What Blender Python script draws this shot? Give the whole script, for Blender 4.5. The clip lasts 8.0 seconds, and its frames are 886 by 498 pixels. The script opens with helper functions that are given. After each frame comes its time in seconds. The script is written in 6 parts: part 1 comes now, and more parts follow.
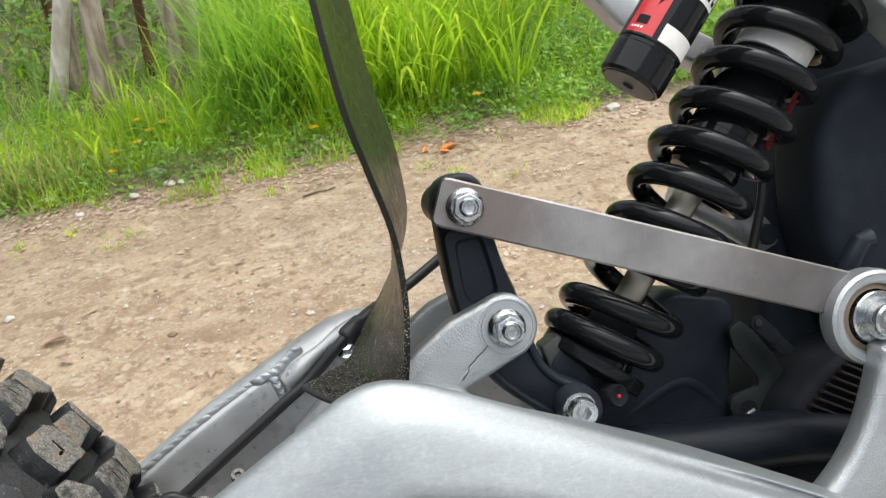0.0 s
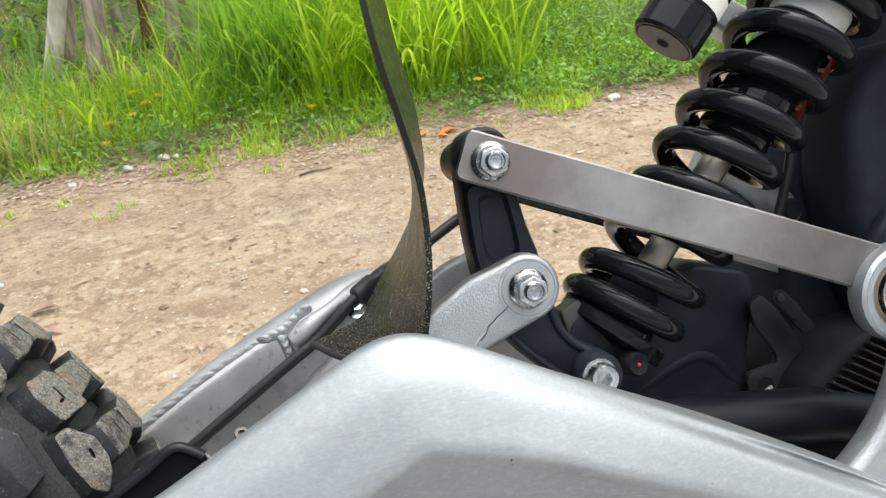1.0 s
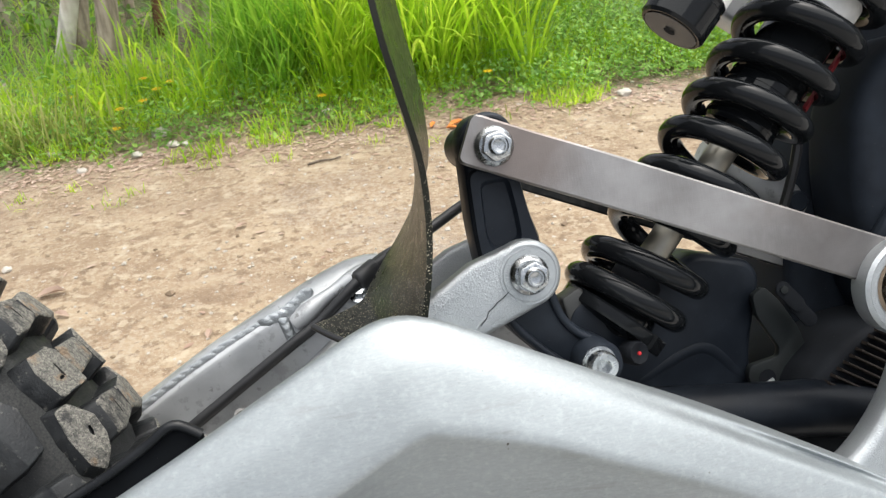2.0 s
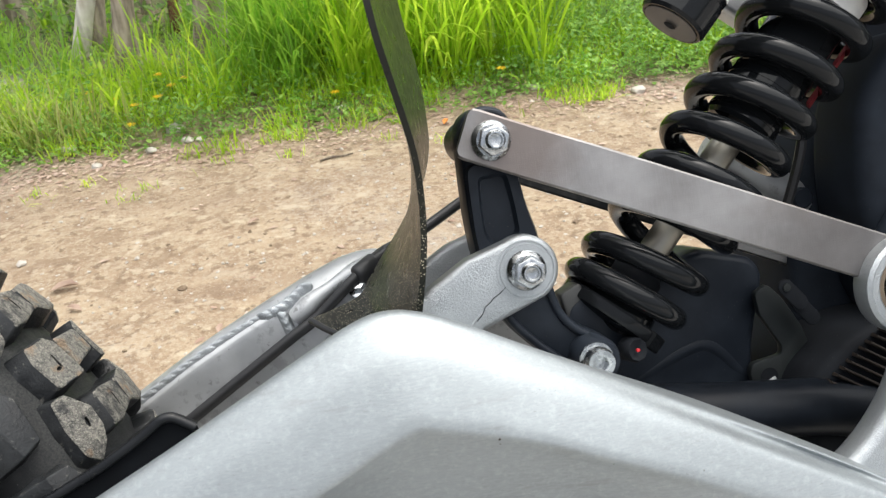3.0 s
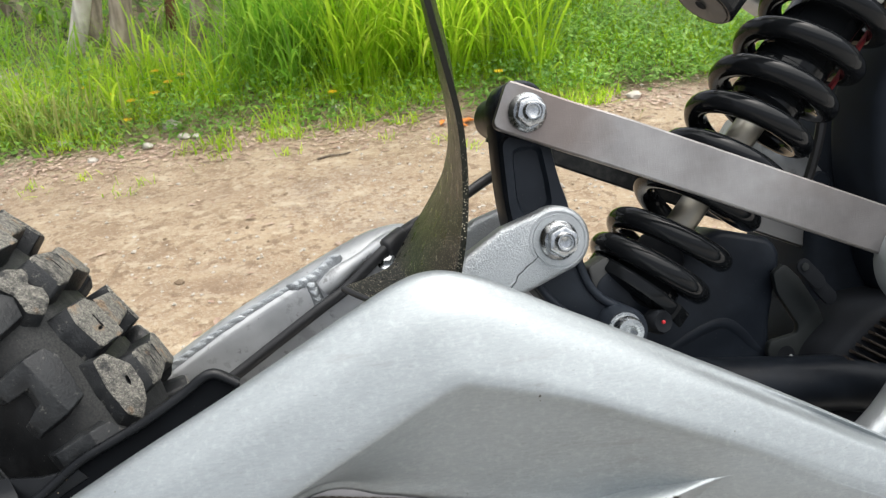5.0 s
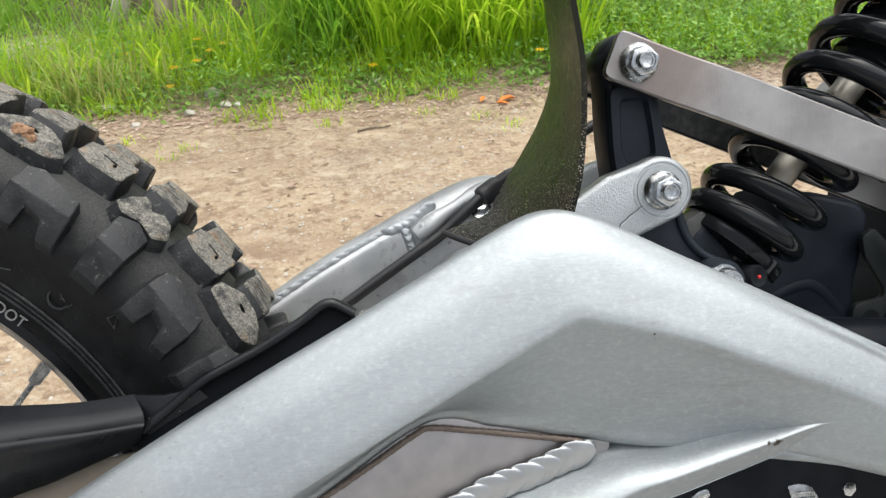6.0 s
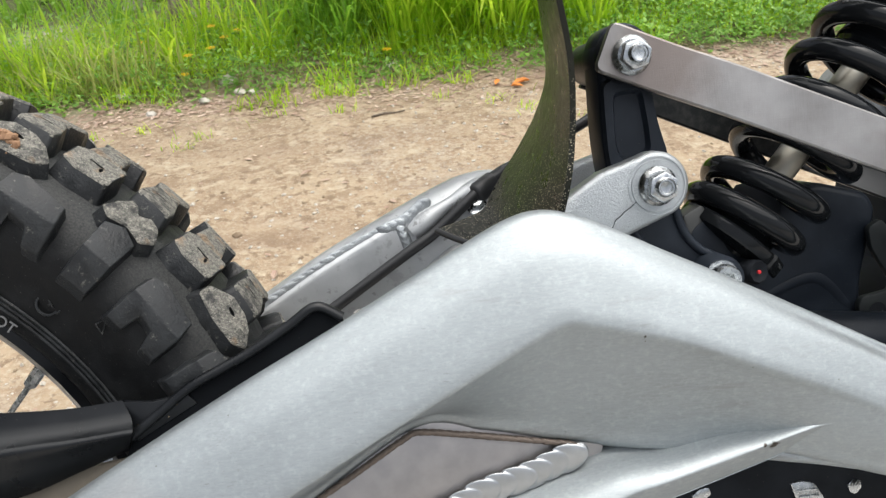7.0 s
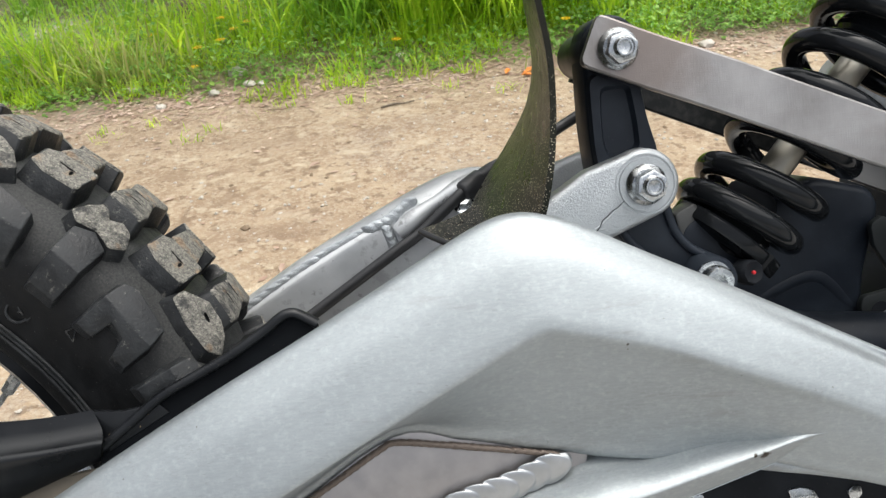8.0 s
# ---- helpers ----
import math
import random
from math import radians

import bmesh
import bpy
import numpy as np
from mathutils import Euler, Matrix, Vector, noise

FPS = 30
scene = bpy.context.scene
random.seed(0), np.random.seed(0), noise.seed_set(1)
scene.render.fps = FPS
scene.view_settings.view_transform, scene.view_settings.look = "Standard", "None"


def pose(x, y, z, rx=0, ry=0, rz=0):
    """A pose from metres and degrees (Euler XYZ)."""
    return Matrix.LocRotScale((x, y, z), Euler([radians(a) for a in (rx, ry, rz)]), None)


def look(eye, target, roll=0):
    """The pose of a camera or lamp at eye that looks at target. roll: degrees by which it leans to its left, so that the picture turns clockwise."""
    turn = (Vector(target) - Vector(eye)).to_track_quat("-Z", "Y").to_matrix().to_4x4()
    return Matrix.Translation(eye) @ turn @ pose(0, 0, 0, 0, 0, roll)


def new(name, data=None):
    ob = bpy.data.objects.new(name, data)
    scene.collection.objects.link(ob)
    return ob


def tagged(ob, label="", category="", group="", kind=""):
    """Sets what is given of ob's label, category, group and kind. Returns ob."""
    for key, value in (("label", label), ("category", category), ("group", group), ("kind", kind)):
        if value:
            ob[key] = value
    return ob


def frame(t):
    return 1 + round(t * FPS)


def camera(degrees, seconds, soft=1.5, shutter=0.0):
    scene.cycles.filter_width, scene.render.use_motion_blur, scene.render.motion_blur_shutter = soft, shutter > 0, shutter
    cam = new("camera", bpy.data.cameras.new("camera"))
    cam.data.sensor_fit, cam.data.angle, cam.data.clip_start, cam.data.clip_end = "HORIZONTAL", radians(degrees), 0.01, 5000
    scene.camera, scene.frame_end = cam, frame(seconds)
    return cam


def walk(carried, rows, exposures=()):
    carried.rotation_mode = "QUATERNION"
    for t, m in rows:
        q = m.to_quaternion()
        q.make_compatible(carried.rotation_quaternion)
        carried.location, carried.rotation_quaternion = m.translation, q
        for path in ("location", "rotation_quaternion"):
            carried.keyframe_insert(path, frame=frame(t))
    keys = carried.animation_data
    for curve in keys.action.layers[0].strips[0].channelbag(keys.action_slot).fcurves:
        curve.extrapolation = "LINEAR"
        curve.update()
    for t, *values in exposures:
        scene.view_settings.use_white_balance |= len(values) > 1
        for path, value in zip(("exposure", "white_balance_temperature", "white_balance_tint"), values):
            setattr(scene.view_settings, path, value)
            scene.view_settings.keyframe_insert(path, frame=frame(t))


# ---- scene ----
cam = camera(55.44, 8.0, soft=1.2)
# the small lens is focused on the linkage; what lies metres behind it is a little soft
cam.data.dof.use_dof, cam.data.dof.focus_distance, cam.data.dof.aperture_fstop = True, 0.68, 26.0
PATH = [
    (0.0, pose(-0.0836, -0.4616, 1.1484, 62.007, 7.092, -12.999)),
    (0.5, pose(-0.0980, -0.4570, 1.1331, 61.858, 5.182, -13.187)),
    (1.0, pose(-0.1018, -0.4517, 1.1258, 61.360, 4.895, -12.594)),
    (1.5, pose(-0.1067, -0.4521, 1.1258, 61.090, 4.460, -12.550)),
    (1.7, pose(-0.1021, -0.4536, 1.1213, 61.050, 4.292, -11.996)),
    (2.8, pose(-0.0950, -0.4542, 1.1206, 60.823, 4.351, -11.040)),
    (3.0, pose(-0.0893, -0.4550, 1.1182, 60.863, 4.407, -10.542)),
    (3.5, pose(-0.0830, -0.4525, 1.1165, 60.789, 4.709, -10.126)),
    (4.0, pose(-0.0819, -0.4549, 1.1171, 60.795, 4.900, -10.430)),
    (4.2, pose(-0.0780, -0.4547, 1.1208, 60.301, 5.309, -10.401)),
    (5.3, pose(-0.1528, -0.4827, 1.1031, 61.554, 2.177, -10.019)),
    (5.5, pose(-0.1701, -0.4900, 1.1027, 60.808, 2.234, -8.521)),
    (6.0, pose(-0.1690, -0.4810, 1.0953, 60.142, 2.052, -8.403)),
    (6.5, pose(-0.1543, -0.4725, 1.0952, 59.392, 3.260, -7.645)),
    (7.0, pose(-0.1509, -0.4724, 1.0995, 58.963, 3.386, -7.567)),
    (7.5, pose(-0.1330, -0.4648, 1.0961, 58.657, 4.338, -6.553)),
    (8.0, pose(-0.1301, -0.4585, 1.0967, 58.267, 4.266, -6.824)),
]
walk(cam, PATH, exposures=[(0.0, 0.58), (0.8, 0.69), (1.5, 0.77), (3.0, 0.77), (4.0, 0.74), (5.5, 0.67), (8.0, 0.67)])

# ---- light: a bright, thinly overcast day ----
world = bpy.data.worlds.new("overcast_sky")
scene.world = world
world.use_nodes = True
wn = world.node_tree
sky = wn.nodes.new("ShaderNodeTexSky")
sky.sky_type = "NISHITA"
sky.sun_disc = False
sky.sun_elevation, sky.sun_rotation = radians(78), radians(74)
sky.air_density, sky.dust_density, sky.ozone_density = 1.0, 6.0, 1.0
haze = wn.nodes.new("ShaderNodeHueSaturation")
haze.inputs["Saturation"].default_value = 0.4
wn.links.new(sky.outputs[0], haze.inputs["Color"])
wn.links.new(haze.outputs[0], wn.nodes["Background"].inputs[0])
wn.nodes["Background"].inputs[1].default_value = 0.15
sun = new("sun", bpy.data.lights.new("sun", "SUN"))
sun.data.energy, sun.data.angle, sun.data.color = 2.4, radians(100), (0.97, 0.98, 0.945)
sun.matrix_world = look((1.8, 0.5, 9.0), (0, 0, 0))


# ---- materials ----
class Nodes:
    """Builds a node material."""

    def __init__(self, name, rough=0.5, metal=0.0, base=(0.5, 0.5, 0.5)):
        self.mat = bpy.data.materials.new(name)
        self.mat.use_nodes = True
        self.t = self.mat.node_tree
        self.bsdf = self.t.nodes["Principled BSDF"]
        self.set("Base Color", (*base, 1))
        self.set("Roughness", rough)
        self.set("Metallic", metal)
        self.co = self.t.nodes.new("ShaderNodeTexCoord").outputs["Object"]

    def set(self, key, value):
        self.bsdf.inputs[key].default_value = value

    def link(self, out, key):
        self.t.links.new(out, self.bsdf.inputs[key])

    def scaled(self, s, rot=(0, 0, 0)):
        m = self.t.nodes.new("ShaderNodeMapping")
        m.inputs["Scale"].default_value = s
        m.inputs["Rotation"].default_value = [radians(a) for a in rot]
        self.t.links.new(self.co, m.inputs[0])
        return m.outputs[0]

    def noise(self, scale, detail=3.0, vector=None, rough=0.55, dist=0.0):
        k = self.t.nodes.new("ShaderNodeTexNoise")
        k.inputs["Scale"].default_value, k.inputs["Detail"].default_value = scale, detail
        k.inputs["Roughness"].default_value, k.inputs["Distortion"].default_value = rough, dist
        self.t.links.new(vector or self.co, k.inputs["Vector"])
        return k.outputs[0]

    def voronoi(self, scale, vector=None, out="Distance"):
        k = self.t.nodes.new("ShaderNodeTexVoronoi")
        k.inputs["Scale"].default_value = scale
        self.t.links.new(vector or self.co, k.inputs["Vector"])
        return k.outputs[out]

    def ramp(self, fac, *stops):
        k = self.t.nodes.new("ShaderNodeValToRGB")
        e = k.color_ramp.elements
        while len(e) < len(stops):
            e.new(0.5)
        for el, (p, c) in zip(e, stops):
            el.position = p
            el.color = (c, c, c, 1) if isinstance(c, (int, float)) else (*c, 1)
        self.t.links.new(fac, k.inputs[0])
        return k.outputs[0]

    def mix(self, fac, a, b, kind="MIX"):
        k = self.t.nodes.new("ShaderNodeMix")
        k.data_type, k.blend_type = "RGBA", kind
        for v, sock in ((fac, k.inputs[0]), (a, k.inputs[6]), (b, k.inputs[7])):
            if isinstance(v, (int, float)):
                sock.default_value = v
            elif isinstance(v, tuple):
                sock.default_value = (*v, 1)
            else:
                self.t.links.new(v, sock)
        return k.outputs[2]

    def math(self, op, a, b=0.0):
        k = self.t.nodes.new("ShaderNodeMath")
        k.operation = op
        for v, sock in ((a, k.inputs[0]), (b, k.inputs[1])):
            if isinstance(v, (int, float)):
                sock.default_value = v
            else:
                self.t.links.new(v, sock)
        return k.outputs[0]

    def bump(self, height, strength=0.3, distance=0.001):
        k = self.t.nodes.new("ShaderNodeBump")
        k.inputs["Strength"].default_value, k.inputs["Distance"].default_value = strength, distance
        self.t.links.new(height, k.inputs["Height"])
        self.link(k.outputs[0], "Normal")

    def island(self):
        return self.t.nodes.new("ShaderNodeNewGeometry").outputs["Random Per Island"]

    def chance(self):
        return self.t.nodes.new("ShaderNodeObjectInfo").outputs["Random"]

    def near(self, at, inner, outer, ragged=0.0, scale=300):
        """One inside a ragged spot round a point, nought outside it."""
        k = self.t.nodes.new("ShaderNodeVectorMath")
        k.operation = "DISTANCE"
        self.t.links.new(self.co, k.inputs[0])
        k.inputs[1].default_value = at
        d = k.outputs["Value"]
        if ragged:
            d = self.math("ADD", d, self.math("MULTIPLY", self.math("SUBTRACT", self.noise(scale, 4), 0.5), ragged))
        m = self.t.nodes.new("ShaderNodeMapRange")
        m.inputs["From Min"].default_value, m.inputs["From Max"].default_value = inner, outer
        m.inputs["To Min"].default_value, m.inputs["To Max"].default_value = 1.0, 0.0
        self.t.links.new(d, m.inputs[0])
        return m.outputs[0]

    def axis(self, i):
        k = self.t.nodes.new("ShaderNodeSeparateXYZ")
        self.t.links.new(self.co, k.inputs[0])
        return k.outputs[i]


def brushed_aluminium():
    """Bare aluminium gone over with an abrasive pad: short strokes, dull patches, scuffs and a few dirty specks."""
    n = Nodes("brushed_aluminium", 0.5, 1.0)
    strokes = n.noise(1.0, 5, n.scaled((160, 900, 1100), (0, 27, 0)), 0.65)
    across = n.noise(1.0, 5, n.scaled((170, 1000, 1300), (0, 44, 0)), 0.65)
    fine = n.noise(1700, 2)
    blot = n.noise(14, 6, None, 0.6)
    smear = n.noise(1.0, 6, n.scaled((20, 60, 150), (0, 36, 0)), 0.65)
    where = n.noise(22, 3)
    c = n.mix(n.ramp(blot, (0.3, 0.0), (0.75, 1.0)), (0.292, 0.316, 0.325), (0.360, 0.389, 0.399))
    c = n.mix(n.ramp(n.math("ADD", n.math("MULTIPLY", strokes, 0.5), n.math("MULTIPLY", across, 0.5)), (0.42, 0.0), (0.62, 0.55)), c, (0.409, 0.436, 0.446))
    c = n.mix(n.math("MULTIPLY", n.ramp(smear, (0.55, 0.0), (0.68, 0.5)), n.ramp(where, (0.45, 0.0), (0.65, 1.0))), c, (0.24, 0.242, 0.238))
    c = n.mix(n.math("MULTIPLY", n.ramp(across, (0.60, 0.0), (0.68, 0.55)), n.ramp(n.noise(34, 3), (0.52, 0.0), (0.66, 1.0))), c, (0.2, 0.2, 0.195))
    c = n.mix(n.ramp(n.noise(1.0, 3, n.scaled((420, 900, 1500), (0, 15, 0)), 0.7), (0.56, 0.0), (0.70, 0.4)), c, (0.27, 0.275, 0.275))
    c = n.mix(n.ramp(n.noise(260, 6, None, 0.75), (0.50, 0.0), (0.72, 0.5)), c, (0.467, 0.495, 0.505))
    c = n.mix(n.ramp(n.voronoi(70), (0.018, 0.8), (0.032, 0.0)), c, (0.12, 0.11, 0.1))
    c = n.mix(n.ramp(n.noise(9, 4), (0.60, 0.0), (0.75, 0.4)), c, (0.38, 0.35, 0.335))
    for spot, r in (((0.0320, -0.126, -0.1970), 0.0032), ((0.0270, -0.126, -0.1960), 0.0012), ((-0.0464, -0.118, -0.1935), 0.0022), ((-0.0314, -0.134, -0.1316), 0.0009), ((-0.0665, -0.112, -0.1830), 0.0034)):
        c = n.mix(n.near(spot, r * 0.5, r, r * 1.6, 420), c, (0.06, 0.05, 0.042))
    n.link(c, "Base Color")
    n.link(n.ramp(n.math("ADD", n.math("MULTIPLY", across, 0.6), n.math("MULTIPLY", blot, 0.4)), (0.3, 0.50), (0.7, 0.66)), "Roughness")
    n.bump(n.math("ADD", n.math("ADD", strokes, n.math("MULTIPLY", across, 0.8)), n.math("MULTIPLY", fine, 0.6)), 0.10, 0.0004)
    return n.mat


def brushed_steel():
    n = Nodes("brushed_steel", 0.35, 1.0)
    long = n.noise(1.0, 5, n.scaled((40, 900, 2200), (0, 24.5, 0)))
    across = n.noise(1.0, 4, n.scaled((1500, 900, 120), (0, 24.5, 0)))
    blot = n.noise(30, 4)
    c = n.mix(n.ramp(blot, (0.35, 0.0), (0.7, 1.0)), (0.255, 0.243, 0.234), (0.385, 0.372, 0.362))
    c = n.mix(n.ramp(across, (0.42, 0.0), (0.66, 0.12)), c, (0.46, 0.445, 0.435))
    c = n.mix(n.ramp(n.noise(14, 3), (0.54, 0.0), (0.72, 0.6)), c, (0.2, 0.165, 0.145))
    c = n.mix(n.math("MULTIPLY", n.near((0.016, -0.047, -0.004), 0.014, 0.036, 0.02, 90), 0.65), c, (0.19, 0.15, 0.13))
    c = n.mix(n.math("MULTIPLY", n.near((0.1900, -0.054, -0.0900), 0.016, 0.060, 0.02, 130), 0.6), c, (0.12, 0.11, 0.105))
    n.link(c, "Base Color")
    n.link(n.ramp(n.math("MULTIPLY", n.math("ADD", long, across), 0.5), (0.3, 0.34), (0.7, 0.52)), "Roughness")
    n.bump(n.math("ADD", long, across), 0.2, 0.0003)
    return n.mat


def shaded_steel():
    """Steel with the shade between the arms painted in black, ending in an uneven edge."""
    n = Nodes("steel_with_painted_shade", 0.4)
    edge = n.math("ADD", n.axis(0), n.math("MULTIPLY", n.math("SUBTRACT", n.noise(60, 5), 0.5), 0.03))
    shade_mask = n.ramp(edge, (0.150, 1.0), (0.163, 0.0))
    n.link(n.mix(shade_mask, (0.36, 0.35, 0.335), n.mix(n.ramp(n.noise(180, 5), (0.45, 0.0), (0.7, 1.0)), (0.010, 0.011, 0.0115), (0.030, 0.030, 0.029))), "Base Color")
    n.link(n.math("SUBTRACT", 1.0, shade_mask), "Metallic")
    n.set("Specular IOR Level", 0.25)
    n.bump(n.noise(300, 4), 0.15, 0.0004)
    return n.mat


def cast_aluminium(name, tone):
    n = Nodes(name, 0.42, 0.85)
    g = n.noise(850, 4, None, 0.65)
    blot = n.math("ADD", n.math("MULTIPLY", n.noise(35, 4), 0.6), n.math("MULTIPLY", g, 0.4))
    dark = tuple(c * 0.72 for c in tone)
    n.link(n.mix(n.ramp(blot, (0.3, 0.0), (0.7, 1.0)), dark, tone), "Base Color")
    n.link(n.ramp(g, (0.3, 0.34), (0.7, 0.52)), "Roughness")
    n.bump(g, 0.6, 0.0009)
    return n.mat


def dirty_aluminium():
    n = Nodes("dusty_aluminium", 0.5, 0.7)
    blot = n.noise(18, 5)
    spots = n.noise(160, 3)
    c = n.mix(n.ramp(blot, (0.35, 0.0), (0.7, 1.0)), (0.38, 0.388, 0.392), (0.56, 0.568, 0.572))
    c = n.mix(n.ramp(n.noise(70, 6, None, 0.65), (0.55, 0.0), (0.62, 0.5)), c, (0.25, 0.25, 0.248))
    c = n.mix(n.ramp(spots, (0.66, 0.0), (0.72, 0.6)), c, (0.16, 0.155, 0.145))
    n.link(c, "Base Color")
    n.link(n.ramp(blot, (0.3, 0.4), (0.7, 0.6)), "Roughness")
    n.bump(spots, 0.25, 0.0006)
    return n.mat


def zinc():
    n = Nodes("zinc_plated_steel", 0.22, 1.0)
    b = n.noise(220, 3)
    n.link(n.mix(n.ramp(b, (0.35, 0.0), (0.7, 1.0)), (0.38, 0.395, 0.4), (0.58, 0.595, 0.6)), "Base Color")
    n.link(n.ramp(b, (0.3, 0.14), (0.7, 0.34)), "Roughness")
    return n.mat


def gloss_black():
    n = Nodes("gloss_black_paint", 0.1, 0.0, (0.0085, 0.0094, 0.0104))
    n.set("Specular IOR Level", 0.18)
    n.link(n.ramp(n.noise(90, 4), (0.4, 0.02), (0.75, 0.07)), "Roughness")
    n.bump(n.noise(420, 3), 0.06, 0.0004)
    return n.mat


def satin_black(name="satin_black_metal", tone=0.011, rough=0.40, shine=0.2, cool=1.0):
    n = Nodes(name, rough)
    d = n.noise(45, 5)
    specks = n.voronoi(260)
    c = n.mix(n.ramp(d, (0.4, 0.0), (0.8, 1.0)), (tone, tone * (1 + 0.27 * cool), tone * (1 + 0.75 * cool)), (tone * 1.8, tone * (1.8 + 0.5 * cool), tone * (1.8 + 1.3 * cool)))
    c = n.mix(n.ramp(specks, (0.035, 0.5), (0.06, 0.0)), c, (0.16, 0.15, 0.13))
    n.link(c, "Base Color")
    n.link(n.ramp(d, (0.3, rough - 0.08), (0.75, rough + 0.12)), "Roughness")
    n.set("Specular IOR Level", shine)
    n.bump(n.noise(1500, 2), 0.12, 0.0003)
    return n.mat


def tyre_rubber():
    """Black rubber with a bluish bloom, scuffs and pale dust."""
    n = Nodes("dusty_tyre_rubber", 0.6)
    d = n.noise(70, 7, None, 0.65)
    f = n.noise(700, 3)
    c = n.mix(n.ramp(d, (0.42, 0.0), (0.74, 1.0)), (0.0065, 0.0074, 0.0084), (0.026, 0.0285, 0.0305))
    c = n.mix(n.ramp(n.noise(240, 6, None, 0.7), (0.60, 0.0), (0.72, 0.6)), c, (0.21, 0.20, 0.175))
    n.link(c, "Base Color")
    n.set("Specular IOR Level", 0.4)
    n.link(n.ramp(d, (0.3, 0.36), (0.7, 0.7)), "Roughness")
    n.bump(n.math("ADD", f, d), 0.35, 0.0012)
    return n.mat


def tyre_carcass():
    """Rubber between the blocks: fine dust on the tread, plain black on the walls."""
    n = Nodes("dusty_tyre_carcass", 0.7)
    d = n.noise(60, 7, None, 0.65)
    f = n.noise(900, 3)
    k = n.t.nodes.new("ShaderNodeVectorMath")
    k.operation = "DISTANCE"
    flat = n.t.nodes.new("ShaderNodeVectorMath")
    flat.operation = "MULTIPLY"
    flat.inputs[1].default_value = (1, 0, 1)
    n.t.links.new(n.co, flat.inputs[0])
    n.t.links.new(flat.outputs[0], k.inputs[0])
    k.inputs[1].default_value = (-0.501, 0.0, -0.260)
    r = n.math("ADD", k.outputs["Value"], n.math("MULTIPLY", n.math("SUBTRACT", d, 0.5), 0.03))
    c = n.mix(n.ramp(d, (0.46, 0.0), (0.74, 1.0)), (0.0045, 0.0048, 0.0052), (0.013, 0.0137, 0.0145))
    dust = n.mix(n.ramp(f, (0.35, 0.0), (0.7, 1.0)), (0.024, 0.0255, 0.0262), (0.060, 0.0605, 0.0575))
    c = n.mix(n.ramp(n.math("MULTIPLY", n.math("SUBTRACT", r, 0.268), 40.0), (0.0, 0.0), (1.0, 0.85)), c, dust)
    c = n.mix(n.ramp(n.voronoi(330), (0.05, 0.6), (0.09, 0.0)), c, (0.13, 0.125, 0.115))
    n.link(c, "Base Color")
    n.set("Specular IOR Level", 0.2)
    n.link(n.ramp(d, (0.3, 0.42), (0.7, 0.75)), "Roughness")
    n.bump(n.math("ADD", f, d), 0.25, 0.001)
    return n.mat


def worn_tread():
    """Pale sand rubbed into worn rubber, bare and dark in places, with orange clay here and there."""
    n = Nodes("sandy_worn_tread", 0.9)
    d = n.noise(85, 5)
    f = n.noise(900, 4, None, 0.75)
    m = n.noise(420, 6, None, 0.75)
    bare = n.noise(120, 6, None, 0.7)
    grit = n.voronoi(1100)
    c = n.mix(n.ramp(m, (0.34, 0.0), (0.64, 1.0)), (0.075, 0.076, 0.071), (0.30, 0.285, 0.245))
    c = n.mix(n.ramp(f, (0.50, 0.0), (0.62, 0.8)), c, (0.47, 0.44, 0.37))
    c = n.mix(n.ramp(n.math("ADD", d, n.math("MULTIPLY", n.chance(), 0.10)), (0.64, 0.0), (0.74, 0.7)), c, (0.38, 0.25, 0.145))
    c = n.mix(n.ramp(n.math("ADD", bare, n.math("MULTIPLY", n.chance(), 0.12)), (0.42, 0.85), (0.56, 0.0)), c, (0.032, 0.034, 0.036))
    n.link(c, "Base Color")
    n.bump(n.math("ADD", n.math("ADD", f, grit), n.math("MULTIPLY", m, 2.0)), 0.8, 0.0018)
    return n.mat


def flap_rubber():
    n = Nodes("dust_specked_rubber", 0.3)
    n.set("Specular IOR Level", 0.12)
    lower = n.ramp(n.math("ADD", n.math("MULTIPLY", n.axis(2), -6.0), 0.55), (0.35, 0.0), (1.0, 1.0))
    dots = n.voronoi(850)
    big = n.noise(130, 3)
    mask = n.math("MULTIPLY", n.ramp(dots, (0.17, 1.0), (0.27, 0.0)), n.ramp(n.math("ADD", n.math("MULTIPLY", big, 0.6), n.math("MULTIPLY", lower, 0.75)), (0.55, 0.0), (0.95, 1.0)))
    c = n.mix(mask, (0.016, 0.0165, 0.013), (0.52, 0.47, 0.35))
    n.link(c, "Base Color")
    n.link(n.ramp(big, (0.3, 0.24), (0.75, 0.40)), "Roughness")
    return n.mat


def plain(name, base, rough, metal=0.0, coat=0.0):
    n = Nodes(name, rough, metal, base)
    d = n.noise(120, 4)
    n.link(n.mix(n.ramp(d, (0.35, 0.0), (0.75, 1.0)), tuple(c * 0.85 for c in base), base), "Base Color")
    n.link(n.ramp(d, (0.3, max(rough - 0.06, 0.02)), (0.75, rough + 0.08)), "Roughness")
    n.set("Coat Weight", coat)
    n.set("Specular IOR Level", 0.4)
    return n.mat


